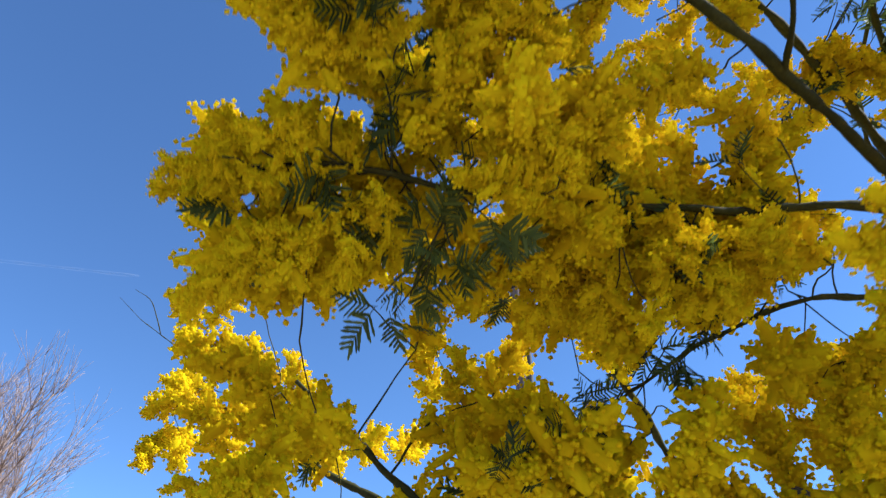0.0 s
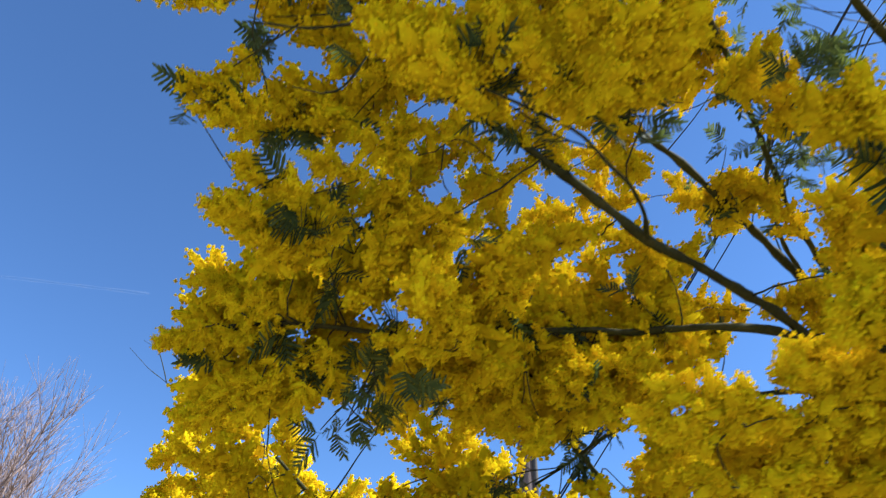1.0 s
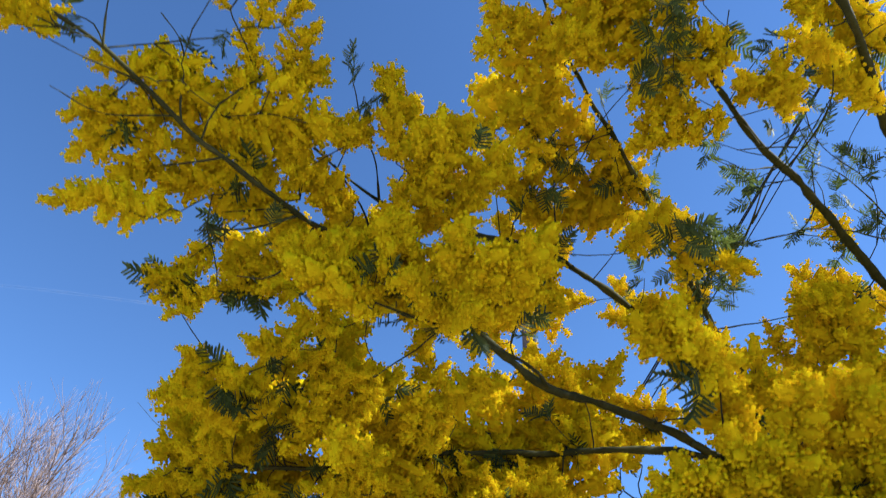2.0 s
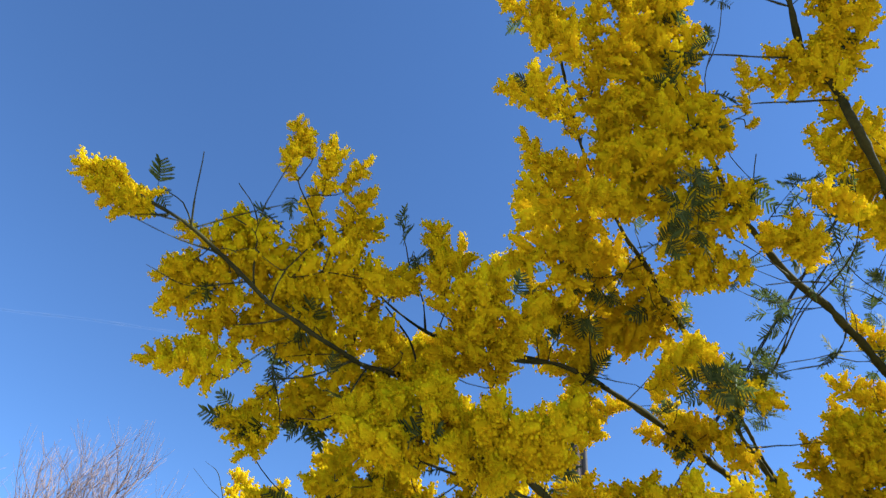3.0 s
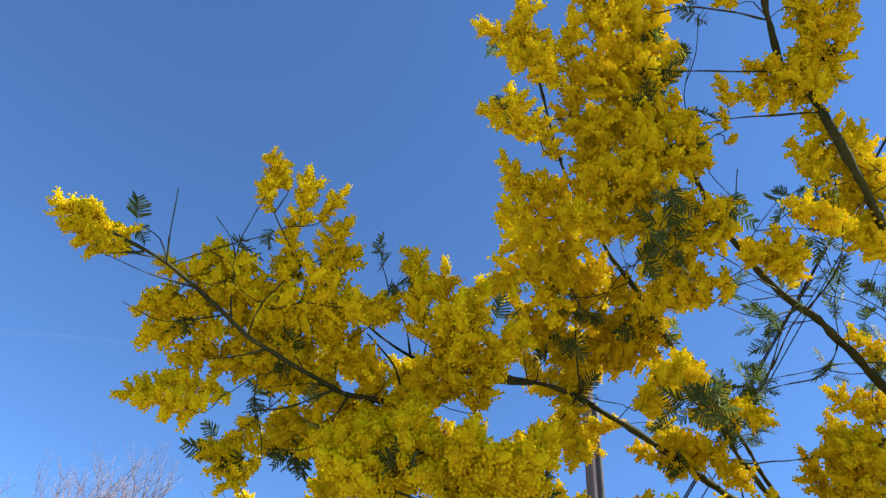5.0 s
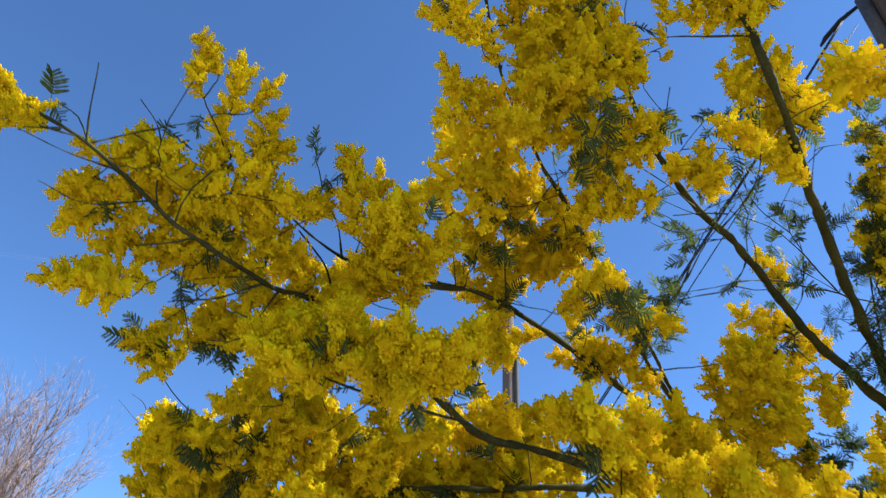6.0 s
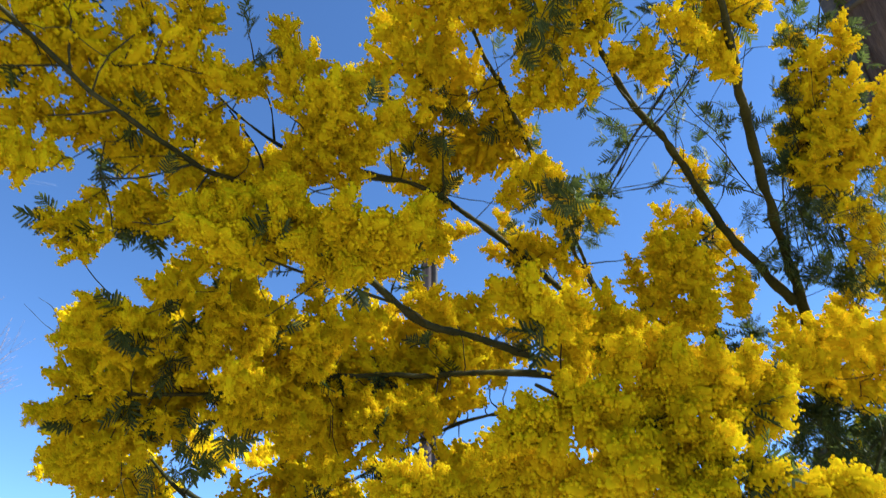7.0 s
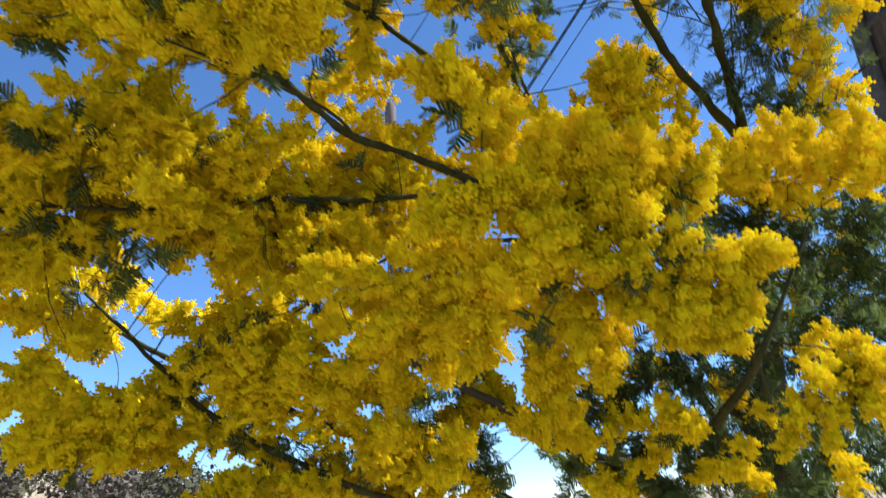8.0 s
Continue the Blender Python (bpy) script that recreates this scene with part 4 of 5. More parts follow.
blooms(limb_s, [(0.33, 0.04, 3.55, 0.045), (0.39, 0.05, 3.58, 0.061), (0.43, 0.10, 3.54, 0.061), (0.37, 0.09, 3.48, 0.045), (0.51, 0.13, 3.59, 0.062), (0.44, 0.13, 3.47, 0.053), (0.30, 0.28, 3.55, 0.058), (0.38, 0.14, 3.30, 0.050), (0.35, 0.16, 3.29, 0.036), (0.44, 0.23, 3.31, 0.044), (0.39, 0.34, 3.26, 0.045), (0.33, 0.31, 3.26, 0.045), (0.45, 0.39, 3.24, 0.061), (0.36, 0.37, 3.23, 0.061), (0.29, 0.73, 3.48, 0.085), (0.41, 0.44, 3.19, 0.077), (0.47, 0.48, 3.14, 0.068), (0.25, 0.53, 3.09, 0.054), (0.31, 0.53, 3.11, 0.078), (0.39, 0.53, 3.09, 0.077)])
blooms(limb_s, [(0.46, 0.52, 3.09, 0.076), (0.54, 0.32, 3.31, 0.045), (0.51, 0.35, 3.28, 0.060), (0.57, 0.65, 3.15, 0.064), (0.61, 0.73, 3.13, 0.065), (0.55, 0.75, 3.09, 0.065), (0.62, 0.80, 3.08, 0.065), (0.53, 0.80, 3.04, 0.074), (0.59, 0.84, 3.03, 0.066), (0.44, 0.66, 3.09, 0.064), (0.68, 0.77, 3.11, 0.065), (0.73, 1.05, 2.87, 0.058), (0.65, 1.08, 2.83, 0.050), (0.74, 1.10, 2.82, 0.050), (0.84, 1.12, 2.81, 0.066), (0.53, 0.19, 3.49, 0.069), (0.55, 0.27, 3.42, 0.069), (0.56, 0.28, 3.31, 0.066), (0.57, 0.29, 3.14, 0.069), (0.65, 0.29, 3.13, 0.075)])
blooms(limb_s, [(0.65, 0.33, 3.05, 0.067), (0.50, 0.29, 3.07, 0.041), (0.55, 0.31, 3.05, 0.061), (0.69, 0.77, 2.93, 0.076), (0.75, 0.75, 2.91, 0.060), (0.77, 0.76, 2.81, 0.065), (0.85, 0.82, 2.85, 0.059), (1.10, 0.97, 2.79, 0.052)])
blooms(limb_c, [(0.59, 0.08, 3.69, 0.063), (0.66, 0.14, 3.75, 0.081), (0.76, 0.18, 3.81, 0.083), (0.62, 0.18, 3.63, 0.072), (0.70, 0.26, 3.66, 0.090), (0.78, 0.26, 3.68, 0.065), (0.61, 0.27, 3.54, 0.080), (0.70, 0.31, 3.57, 0.097), (0.64, 0.30, 3.42, 0.092), (0.73, 0.31, 3.41, 0.084), (0.80, 0.30, 3.33, 0.058), (0.65, 0.29, 3.25, 0.086), (0.73, 0.28, 3.24, 0.077), (0.79, 0.29, 3.24, 0.056), (0.72, 0.29, 3.11, 0.053), (0.78, 0.33, 3.09, 0.054), (0.84, 0.36, 3.10, 0.041), (0.78, 0.39, 3.04, 0.061), (0.71, 0.38, 3.03, 0.061), (0.70, 0.44, 2.98, 0.061)])
blooms(limb_c, [(0.76, 0.46, 2.98, 0.061), (0.72, 0.48, 2.95, 0.054), (0.91, 0.30, 3.51, 0.031), (0.89, 0.31, 3.40, 0.022), (0.89, 0.31, 3.31, 0.017), (0.96, 0.40, 3.00, 0.045), (0.98, 0.43, 2.98, 0.039), (0.94, 0.42, 2.98, 0.039), (0.92, 0.42, 3.01, 0.049), (0.91, 0.47, 3.08, 0.044), (1.19, 1.12, 2.90, 0.049), (1.17, 1.01, 2.81, 0.077), (1.38, 1.13, 2.75, 0.053)])
blooms(limb_d, [(1.16, 0.28, 3.66, 0.070), (1.09, 0.32, 3.58, 0.070), (1.04, 0.36, 3.54, 0.063), (1.15, 0.35, 3.56, 0.070), (1.23, 0.33, 3.63, 0.063), (1.28, 0.31, 3.79, 0.049), (1.17, 0.28, 3.70, 0.063), (1.18, 0.45, 3.44, 0.062), (1.20, 0.50, 3.38, 0.069), (1.09, 0.43, 3.31, 0.051), (1.21, 0.56, 3.33, 0.061), (0.93, 0.14, 3.76, 0.048), (1.16, 0.22, 3.82, 0.065), (1.29, 0.26, 3.86, 0.066), (1.74, 0.95, 3.46, 0.088), (1.80, 0.87, 3.51, 0.067), (1.72, 1.07, 3.36, 0.079), (1.71, 1.14, 3.29, 0.080), (1.76, 0.99, 3.21, 0.074), (1.70, 1.48, 2.71, 0.088)])
blooms(limb_d, [(1.29, 0.28, 3.16, 0.082), (1.38, 0.28, 3.17, 0.068), (1.45, 0.28, 3.19, 0.055), (1.33, 0.56, 3.37, 0.075), (1.27, 0.50, 3.42, 0.066), (1.22, 0.59, 3.26, 0.081), (1.06, 0.41, 3.11, 0.058), (1.23, 0.61, 3.19, 0.057), (1.77, 0.95, 3.31, 0.085), (1.89, 1.01, 3.21, 0.085), (1.79, 1.05, 3.13, 0.085), (1.92, 0.95, 3.30, 0.076), (1.83, 1.09, 2.97, 0.085), (1.96, 1.06, 3.07, 0.085), (1.85, 1.11, 2.81, 0.082), (1.98, 1.00, 3.20, 0.076), (1.69, 1.03, 3.16, 0.066), (1.86, 1.37, 2.80, 0.081), (1.88, 1.15, 2.64, 0.081), (1.67, 0.87, 3.52, 0.073)])
blooms(limb_d, [(1.70, 1.01, 3.36, 0.078), (1.83, 1.09, 3.32, 0.079), (1.72, 1.15, 3.19, 0.078), (1.84, 1.22, 3.12, 0.079), (1.98, 1.88, 2.17, 0.088), (2.22, 1.82, 2.49, 0.091), (2.07, 1.88, 2.35, 0.091), (2.32, 1.88, 2.24, 0.090)])
blooms(limb_m, [(1.48, 0.90, 2.49, 0.059), (1.45, 0.93, 2.42, 0.066), (1.57, 0.93, 2.46, 0.069), (1.64, 0.91, 2.44, 0.060), (1.41, 0.93, 2.38, 0.060), (1.52, 0.95, 2.35, 0.061), (1.75, 0.88, 2.48, 0.060), (1.76, 0.91, 2.41, 0.060), (1.14, 0.89, 1.77, 0.051), (1.10, 0.88, 1.80, 0.038), (1.23, 0.85, 1.66, 0.037), (1.30, 0.58, 1.82, 0.053), (1.37, 0.58, 1.84, 0.053), (1.37, 0.58, 1.78, 0.052), (1.25, 0.59, 1.77, 0.042), (1.23, 0.62, 1.72, 0.037), (1.30, 0.59, 1.74, 0.042), (1.38, 0.61, 1.89, 0.033), (0.95, 1.09, 1.76, 0.057), (1.08, 1.08, 1.81, 0.058)])
blooms(limb_m, [(1.13, 1.11, 1.73, 0.058), (1.27, 1.13, 1.67, 0.050)])
blooms(limb_f, [(0.47, 1.32, 2.60, 0.053), (0.40, 1.34, 2.60, 0.054), (0.55, 1.37, 2.60, 0.054), (0.22, 1.25, 2.69, 0.075), (0.36, 1.09, 2.38, 0.072), (0.29, 1.09, 2.32, 0.063), (0.39, 1.09, 2.45, 0.066), (0.50, 1.08, 2.51, 0.067), (0.71, 1.59, 2.36, 0.067), (0.63, 1.59, 2.33, 0.053), (0.77, 1.58, 2.38, 0.067), (0.78, 1.64, 2.28, 0.080), (0.68, 1.64, 2.25, 0.053), (0.50, 1.56, 2.34, 0.053), (0.21, 1.38, 2.41, 0.082), (0.14, 1.07, 2.26, 0.077), (0.26, 1.07, 2.37, 0.079), (0.38, 1.11, 2.35, 0.080), (0.27, 1.06, 2.05, 0.074), (0.47, 1.19, 2.21, 0.082)])
blooms(limb_f, [(0.38, 1.11, 2.60, 0.069), (0.22, 1.13, 2.39, 0.074), (0.13, 1.12, 2.32, 0.073), (0.49, 1.05, 2.40, 0.071), (0.55, 1.18, 2.52, 0.078), (0.52, 1.09, 2.64, 0.069), (0.04, 1.31, 2.39, 0.078), (-0.02, 1.37, 2.20, 0.077), (0.06, 1.40, 2.01, 0.076), (0.26, 1.44, 1.98, 0.077), (0.43, 1.40, 2.44, 0.082), (0.75, 1.41, 2.32, 0.081), (0.96, 1.36, 2.41, 0.081), (0.06, 1.20, 2.11, 0.080), (0.12, 1.21, 2.06, 0.079), (0.12, 1.61, 2.21, 0.053)])
blooms(far_shoot, [(0.49, 1.77, 2.34, 0.051), (0.25, 2.50, 2.45, 0.136), (0.25, 1.95, 2.66, 0.104), (-0.03, 2.51, 2.69, 0.112)])
blooms(limb_g, [(-0.67, 1.20, 2.62, 0.076), (-0.67, 1.45, 2.42, 0.082), (-0.62, 1.37, 2.24, 0.077), (-0.67, 1.46, 2.03, 0.077), (-0.42, 1.13, 2.74, 0.075), (-0.34, 1.17, 2.54, 0.074), (-0.45, 1.39, 2.18, 0.077), (-0.42, 1.49, 1.95, 0.078), (-0.19, 1.26, 2.43, 0.076), (-0.12, 1.32, 2.12, 0.074), (-0.21, 1.45, 2.00, 0.077), (0.27, 1.09, 1.94, 0.073), (0.38, 1.11, 1.78, 0.050), (0.27, 1.13, 1.68, 0.057), (0.30, 1.30, 1.88, 0.064), (0.39, 1.35, 1.78, 0.065), (0.14, 1.50, 1.74, 0.078), (0.27, 1.50, 1.73, 0.078), (0.41, 1.51, 1.69, 0.078), (0.55, 1.50, 1.69, 0.078)])
blooms(limb_g, [(0.69, 1.50, 1.68, 0.069), (0.05, 1.47, 1.81, 0.069), (0.31, 1.52, 1.67, 0.078), (0.45, 1.48, 1.76, 0.069), (-0.37, 0.94, 1.97, 0.067), (-0.33, 1.15, 1.89, 0.089), (-0.26, 1.19, 1.92, 0.084), (-0.38, 1.14, 1.83, 0.073), (-0.22, 1.20, 1.84, 0.076), (-0.42, 1.13, 1.79, 0.057), (0.04, 1.07, 2.00, 0.081), (-0.06, 1.10, 2.01, 0.067), (0.02, 1.61, 2.27, 0.079), (-0.44, 0.95, 2.13, 0.056), (-0.37, 0.87, 1.93, 0.038), (-0.04, 1.45, 2.37, 0.075), (-0.51, 1.23, 2.19, 0.074), (0.03, 1.21, 1.91, 0.070), (0.16, 1.19, 1.90, 0.069), (-0.20, 1.34, 2.00, 0.083)])
blooms(limb_g, [(0.23, 0.99, 1.95, 0.062), (0.10, 1.16, 1.94, 0.061), (0.25, 1.22, 1.84, 0.061), (-0.57, 1.34, 1.92, 0.057), (-0.49, 1.35, 1.90, 0.066), (-0.40, 1.36, 1.90, 0.066), (-0.32, 1.36, 1.93, 0.066), (-0.45, 1.34, 1.96, 0.066), (-0.54, 1.32, 1.98, 0.066), (-0.36, 1.37, 1.85, 0.049), (-0.49, 1.37, 1.84, 0.046), (-0.25, 1.36, 1.88, 0.049), (-0.61, 1.29, 2.06, 0.049), (-0.27, 1.35, 1.98, 0.067), (-0.14, 1.32, 1.93, 0.065), (-0.00, 1.22, 1.94, 0.062), (0.10, 1.21, 1.87, 0.054), (-0.54, 1.30, 2.04, 0.066), (-0.12, 1.31, 1.89, 0.040)])
blooms(far_limb, [(-0.47, 1.77, 3.22, 0.118), (-0.27, 1.84, 2.67, 0.061), (-0.32, 2.09, 2.68, 0.096), (-0.16, 1.80, 2.52, 0.065), (-0.15, 1.84, 2.40, 0.080), (-0.04, 1.81, 2.32, 0.092), (-0.14, 1.88, 2.27, 0.094), (0.03, 1.75, 2.21, 0.086), (-1.54, 2.58, 3.31, 0.080), (-1.31, 2.48, 3.20, 0.076), (-1.55, 2.68, 3.18, 0.107), (-1.28, 2.29, 2.76, 0.087), (-1.31, 2.21, 2.66, 0.083), (-1.12, 2.13, 2.60, 0.089), (-1.26, 2.12, 2.44, 0.067), (-1.27, 2.34, 2.53, 0.094), (-1.04, 2.22, 2.51, 0.099), (-1.07, 2.34, 2.89, 0.056), (-0.79, 2.16, 2.72, 0.061), (-0.78, 2.19, 2.65, 0.081)])
blooms(far_limb, [(-1.08, 2.62, 2.77, 0.108), (-0.86, 2.59, 2.68, 0.104), (-0.94, 2.33, 2.44, 0.101), (-0.97, 3.13, 2.72, 0.108), (-0.42, 2.37, 2.51, 0.082), (-0.52, 2.15, 2.44, 0.075)])
# blooms of the two unseen limbs, placed out of view to block the sun
blooms(shade_limb_top, [(1.08, -0.07, 3.87, 0.074), (1.41, -0.19, 4.95, 0.075), (1.17, 0.20, 4.81, 0.072), (1.18, -0.23, 4.98, 0.061), (1.33, 0.21, 5.16, 0.065), (0.94, -0.20, 4.65, 0.074), (1.71, 0.08, 3.71, 0.066), (1.66, 0.40, 5.07, 0.058), (1.51, 0.09, 3.62, 0.067), (1.21, 0.21, 4.63, 0.065), (0.90, -0.21, 3.72, 0.057), (1.55, 0.02, 4.06, 0.057), (1.07, -0.13, 5.00, 0.059), (1.34, 0.01, 3.92, 0.067), (1.54, 0.41, 4.96, 0.072), (1.06, -0.03, 4.85, 0.061), (1.01, 0.15, 4.49, 0.065), (1.16, 0.34, 4.96, 0.063)])
blooms(shade_limb_top, [(1.55, 0.17, 4.34, 0.063), (1.20, -0.03, 4.20, 0.071), (1.33, 0.32, 4.96, 0.073), (1.08, 0.03, 4.54, 0.056), (1.30, -0.08, 4.97, 0.059), (1.44, -0.10, 4.13, 0.057), (1.07, 0.12, 4.86, 0.057), (1.63, 0.32, 4.93, 0.062), (1.31, 0.07, 4.80, 0.065), (1.20, 0.03, 4.75, 0.067), (1.01, 0.07, 4.97, 0.059), (1.46, 0.38, 4.79, 0.072), (1.32, -0.04, 4.30, 0.058), (1.03, 0.22, 4.66, 0.069)])
blooms(shade_limb_top, [(1.74, 0.11, 4.22, 0.058), (1.53, 0.13, 4.12, 0.062), (1.65, -0.01, 4.11, 0.072), (1.46, -0.05, 4.48, 0.072), (1.42, 0.08, 4.73, 0.059), (1.75, 0.26, 4.26, 0.069), (1.08, 0.30, 4.87, 0.065), (1.15, 0.02, 4.98, 0.070)])
blooms(shade_limb_side, [(2.41, 0.51, 4.59, 0.058), (2.46, 0.50, 4.72, 0.073), (1.81, 0.36, 4.10, 0.067), (2.18, 0.06, 4.91, 0.066), (2.59, 0.56, 4.23, 0.069), (1.89, -0.28, 4.21, 0.067), (2.12, 0.30, 4.70, 0.070), (2.68, 0.44, 5.12, 0.074), (2.53, 0.88, 5.07, 0.073), (2.52, 0.68, 3.52, 0.070), (2.38, -0.29, 4.57, 0.072), (2.15, 0.48, 3.92, 0.066), (2.15, -0.18, 4.22, 0.064), (2.42, 0.85, 4.92, 0.074)])
blooms(shade_limb_side, [(2.28, 0.57, 4.72, 0.057), (2.26, 0.37, 4.12, 0.063), (2.25, -0.03, 4.67, 0.070), (2.11, 0.58, 4.32, 0.068), (2.52, -0.05, 3.66, 0.070), (2.19, 0.02, 3.95, 0.059), (1.95, 0.24, 3.89, 0.069), (2.62, 0.20, 4.70, 0.063), (2.37, 0.36, 4.48, 0.063), (1.87, 0.36, 3.95, 0.066), (1.78, 0.34, 4.47, 0.065), (2.40, 0.40, 4.00, 0.075), (2.37, 0.33, 4.66, 0.059), (2.05, 0.44, 3.80, 0.057), (1.89, 0.32, 4.41, 0.070), (2.31, 0.37, 4.25, 0.074), (2.34, 0.45, 3.62, 0.074), (2.00, 0.37, 4.07, 0.056)])
blooms(shade_limb_side, [(2.28, 0.51, 3.79, 0.062), (2.14, 0.32, 4.16, 0.074), (2.21, 0.48, 4.53, 0.056), (2.22, 0.36, 4.42, 0.063), (2.29, 0.74, 4.62, 0.069), (2.03, 0.49, 4.28, 0.058), (2.22, 0.58, 4.43, 0.063), (2.19, 0.40, 4.68, 0.064), (2.31, 0.79, 3.83, 0.071), (1.95, 0.39, 3.86, 0.068), (2.28, 0.67, 4.50, 0.062)])

# the dense lower side round the trunk, and the sunlit sprays behind the middle of the crown
leaves(limb_k, [(1.25, 1.39, 2.0, 0.13, 24), (1.45, 1.41, 2.08, 0.13, 24), (1.19, 1.43, 1.81, 0.12, 24), (1.46, 1.54, 1.88, 0.13, 24), (1.24, 1.53, 1.67, 0.12, 24), (1.5, 1.54, 1.62, 0.13, 24), (1.15, 1.74, 1.97, 0.12, 20), (1.53, 1.94, 2.0, 0.15, 26), (1.77, 1.93, 2.1, 0.15, 26), (1.76, 1.85, 1.83, 0.15, 26), (1.5, 1.97, 1.79, 0.15, 26), (1.75, 1.87, 1.65, 0.15, 26), (1.07, 1.98, 1.81, 0.13, 20), (1.24, 2.05, 1.67, 0.14, 22)])
leaves(limb_h, [(1.55, 1.24, 2.1, 0.12, 24), (1.79, 1.32, 2.19, 0.13, 26), (1.96, 1.31, 2.25, 0.13, 26), (1.49, 1.2, 1.9, 0.12, 24), (1.72, 1.29, 1.97, 0.13, 26), (1.84, 1.2, 2.01, 0.13, 26), (1.32, 1.29, 1.7, 0.12, 22), (1.62, 1.37, 1.75, 0.13, 26), (1.65, 1.12, 1.79, 0.12, 24), (1.79, 1.27, 1.62, 0.13, 26), (1.53, 1.19, 1.61, 0.12, 24), (1.95, 1.82, 2.15, 0.16, 26), (2.06, 1.63, 2.18, 0.16, 26), (2.0, 1.83, 1.9, 0.16, 26), (2.12, 1.63, 1.94, 0.16, 26), (1.96, 1.75, 1.7, 0.16, 26), (2.15, 1.75, 1.76, 0.16, 26), (2.15, 1.55, 2.24, 0.16, 26)])
blooms(limb_s, [(0.41, 1.17, 3.33, 0.066), (0.55, 1.07, 3.3, 0.066), (0.65, 0.94, 3.31, 0.05), (0.45, 1.32, 3.28, 0.06), (0.49, 0.99, 3.41, 0.06), (0.67, 1.1, 3.26, 0.05)])
blooms(limb_b, [(0.28, 1.32, 3.04, 0.06), (0.4, 1.44, 3.06, 0.066), (0.5, 1.32, 3.08, 0.055), (0.72, 1.25, 2.98, 0.06), (0.8, 1.36, 2.98, 0.055), (0.68, 1.31, 3.09, 0.045)])
blooms(limb_m, [(1.33, 0.78, 2.37, 0.06), (1.43, 0.77, 2.4, 0.06), (1.48, 0.69, 2.37, 0.06), (1.55, 0.65, 2.34, 0.06), (1.56, 0.62, 2.26, 0.06), (1.54, 0.74, 2.31, 0.06), (1.41, 0.87, 2.35, 0.06), (1.51, 0.81, 2.35, 0.06)])
leaves(limb_m, [(1.43, 1.09, 2.37, 0.11, 22), (1.51, 1.07, 2.32, 0.11, 22), (1.58, 1.02, 2.35, 0.11, 22), (1.65, 1.0, 2.29, 0.11, 22), (1.72, 0.95, 2.29, 0.11, 22), (1.76, 0.95, 2.23, 0.11, 22), (1.45, 1.13, 2.26, 0.11, 22), (1.55, 1.08, 2.22, 0.11, 22), (1.63, 1.05, 2.19, 0.11, 22), (1.69, 1.01, 2.17, 0.11, 22), (1.74, 0.99, 2.12, 0.11, 22)])
leaves(limb_r, [(1.68, 1.6, 2.58, 0.14, 22), (1.81, 1.55, 2.51, 0.14, 22), (1.94, 1.48, 2.5, 0.14, 22), (2.07, 1.41, 2.46, 0.14, 22), (1.74, 1.63, 2.41, 0.14, 22), (1.9, 1.56, 2.36, 0.14, 22), (2.05, 1.47, 2.32, 0.14, 22)])
blooms(limb_g, [(0.02, 1.21, 1.7, 0.055), (0.08, 1.28, 1.72, 0.055), (-0.07, 1.24, 1.67, 0.055), (0.17, 1.25, 1.67, 0.055), (0.24, 1.31, 1.7, 0.055), (0.07, 1.18, 1.65, 0.055)])
blooms(limb_g, [(-0.27, 1.27, 1.81, 0.06), (-0.2, 1.35, 1.79, 0.06), (-0.12, 1.32, 1.84, 0.06), (-0.03, 1.34, 1.86, 0.06), (-0.33, 1.24, 1.8, 0.06), (0.06, 1.32, 1.81, 0.06)])
blooms(limb_b, [(1.19, 1.29, 2.94, 0.066), (1.15, 1.39, 2.88, 0.066), (1.21, 1.41, 2.79, 0.066), (1.34, 1.41, 2.98, 0.066), (1.4, 1.42, 2.9, 0.066), (1.48, 1.46, 3.03, 0.066), (1.34, 1.4, 3.16, 0.066), (1.44, 1.43, 3.15, 0.066), (1.26, 1.53, 2.72, 0.066), (1.16, 1.5, 2.75, 0.066), (1.36, 1.5, 2.79, 0.066), (1.45, 1.56, 2.81, 0.066), (1.58, 1.53, 3.13, 0.066), (1.43, 1.34, 3.34, 0.066), (1.41, 1.6, 2.67, 0.066), (1.29, 1.61, 2.63, 0.066), (1.58, 1.57, 2.9, 0.066), (1.19, 1.63, 2.66, 0.066), (1.28, 1.41, 2.89, 0.066), (1.35, 1.58, 2.68, 0.066)])
leaves(limb_b, [(0.91, 1.03, 2.97, 0.05, 8), (0.84, 1.05, 2.94, 0.05, 8), (0.94, 1.0, 3.03, 0.05, 8), (0.89, 1.07, 2.91, 0.05, 8)])
leaves(limb_b, [(1.45, 1.55, 2.73, 0.08, 14), (1.52, 1.6, 2.69, 0.08, 14), (1.6, 1.57, 2.74, 0.08, 14), (1.46, 1.63, 2.64, 0.08, 14), (1.58, 1.64, 2.64, 0.08, 14), (1.66, 1.65, 2.65, 0.08, 14), (1.57, 1.55, 2.77, 0.08, 14)])
blooms(limb_k, [(0.42, 1.33, 1.73, 0.05), (0.55, 1.34, 1.7, 0.05), (0.65, 1.38, 1.77, 0.05), (0.49, 1.43, 1.82, 0.05)])
leaves(limb_k, [(0.44, 1.63, 1.8, 0.1, 18), (0.59, 1.63, 1.83, 0.1, 18), (0.72, 1.63, 1.72, 0.1, 18), (1.04, 1.58, 1.77, 0.1, 18), (1.11, 1.56, 1.87, 0.1, 18), (0.33, 1.63, 1.72, 0.1, 18), (1.13, 1.46, 1.67, 0.1, 18)])
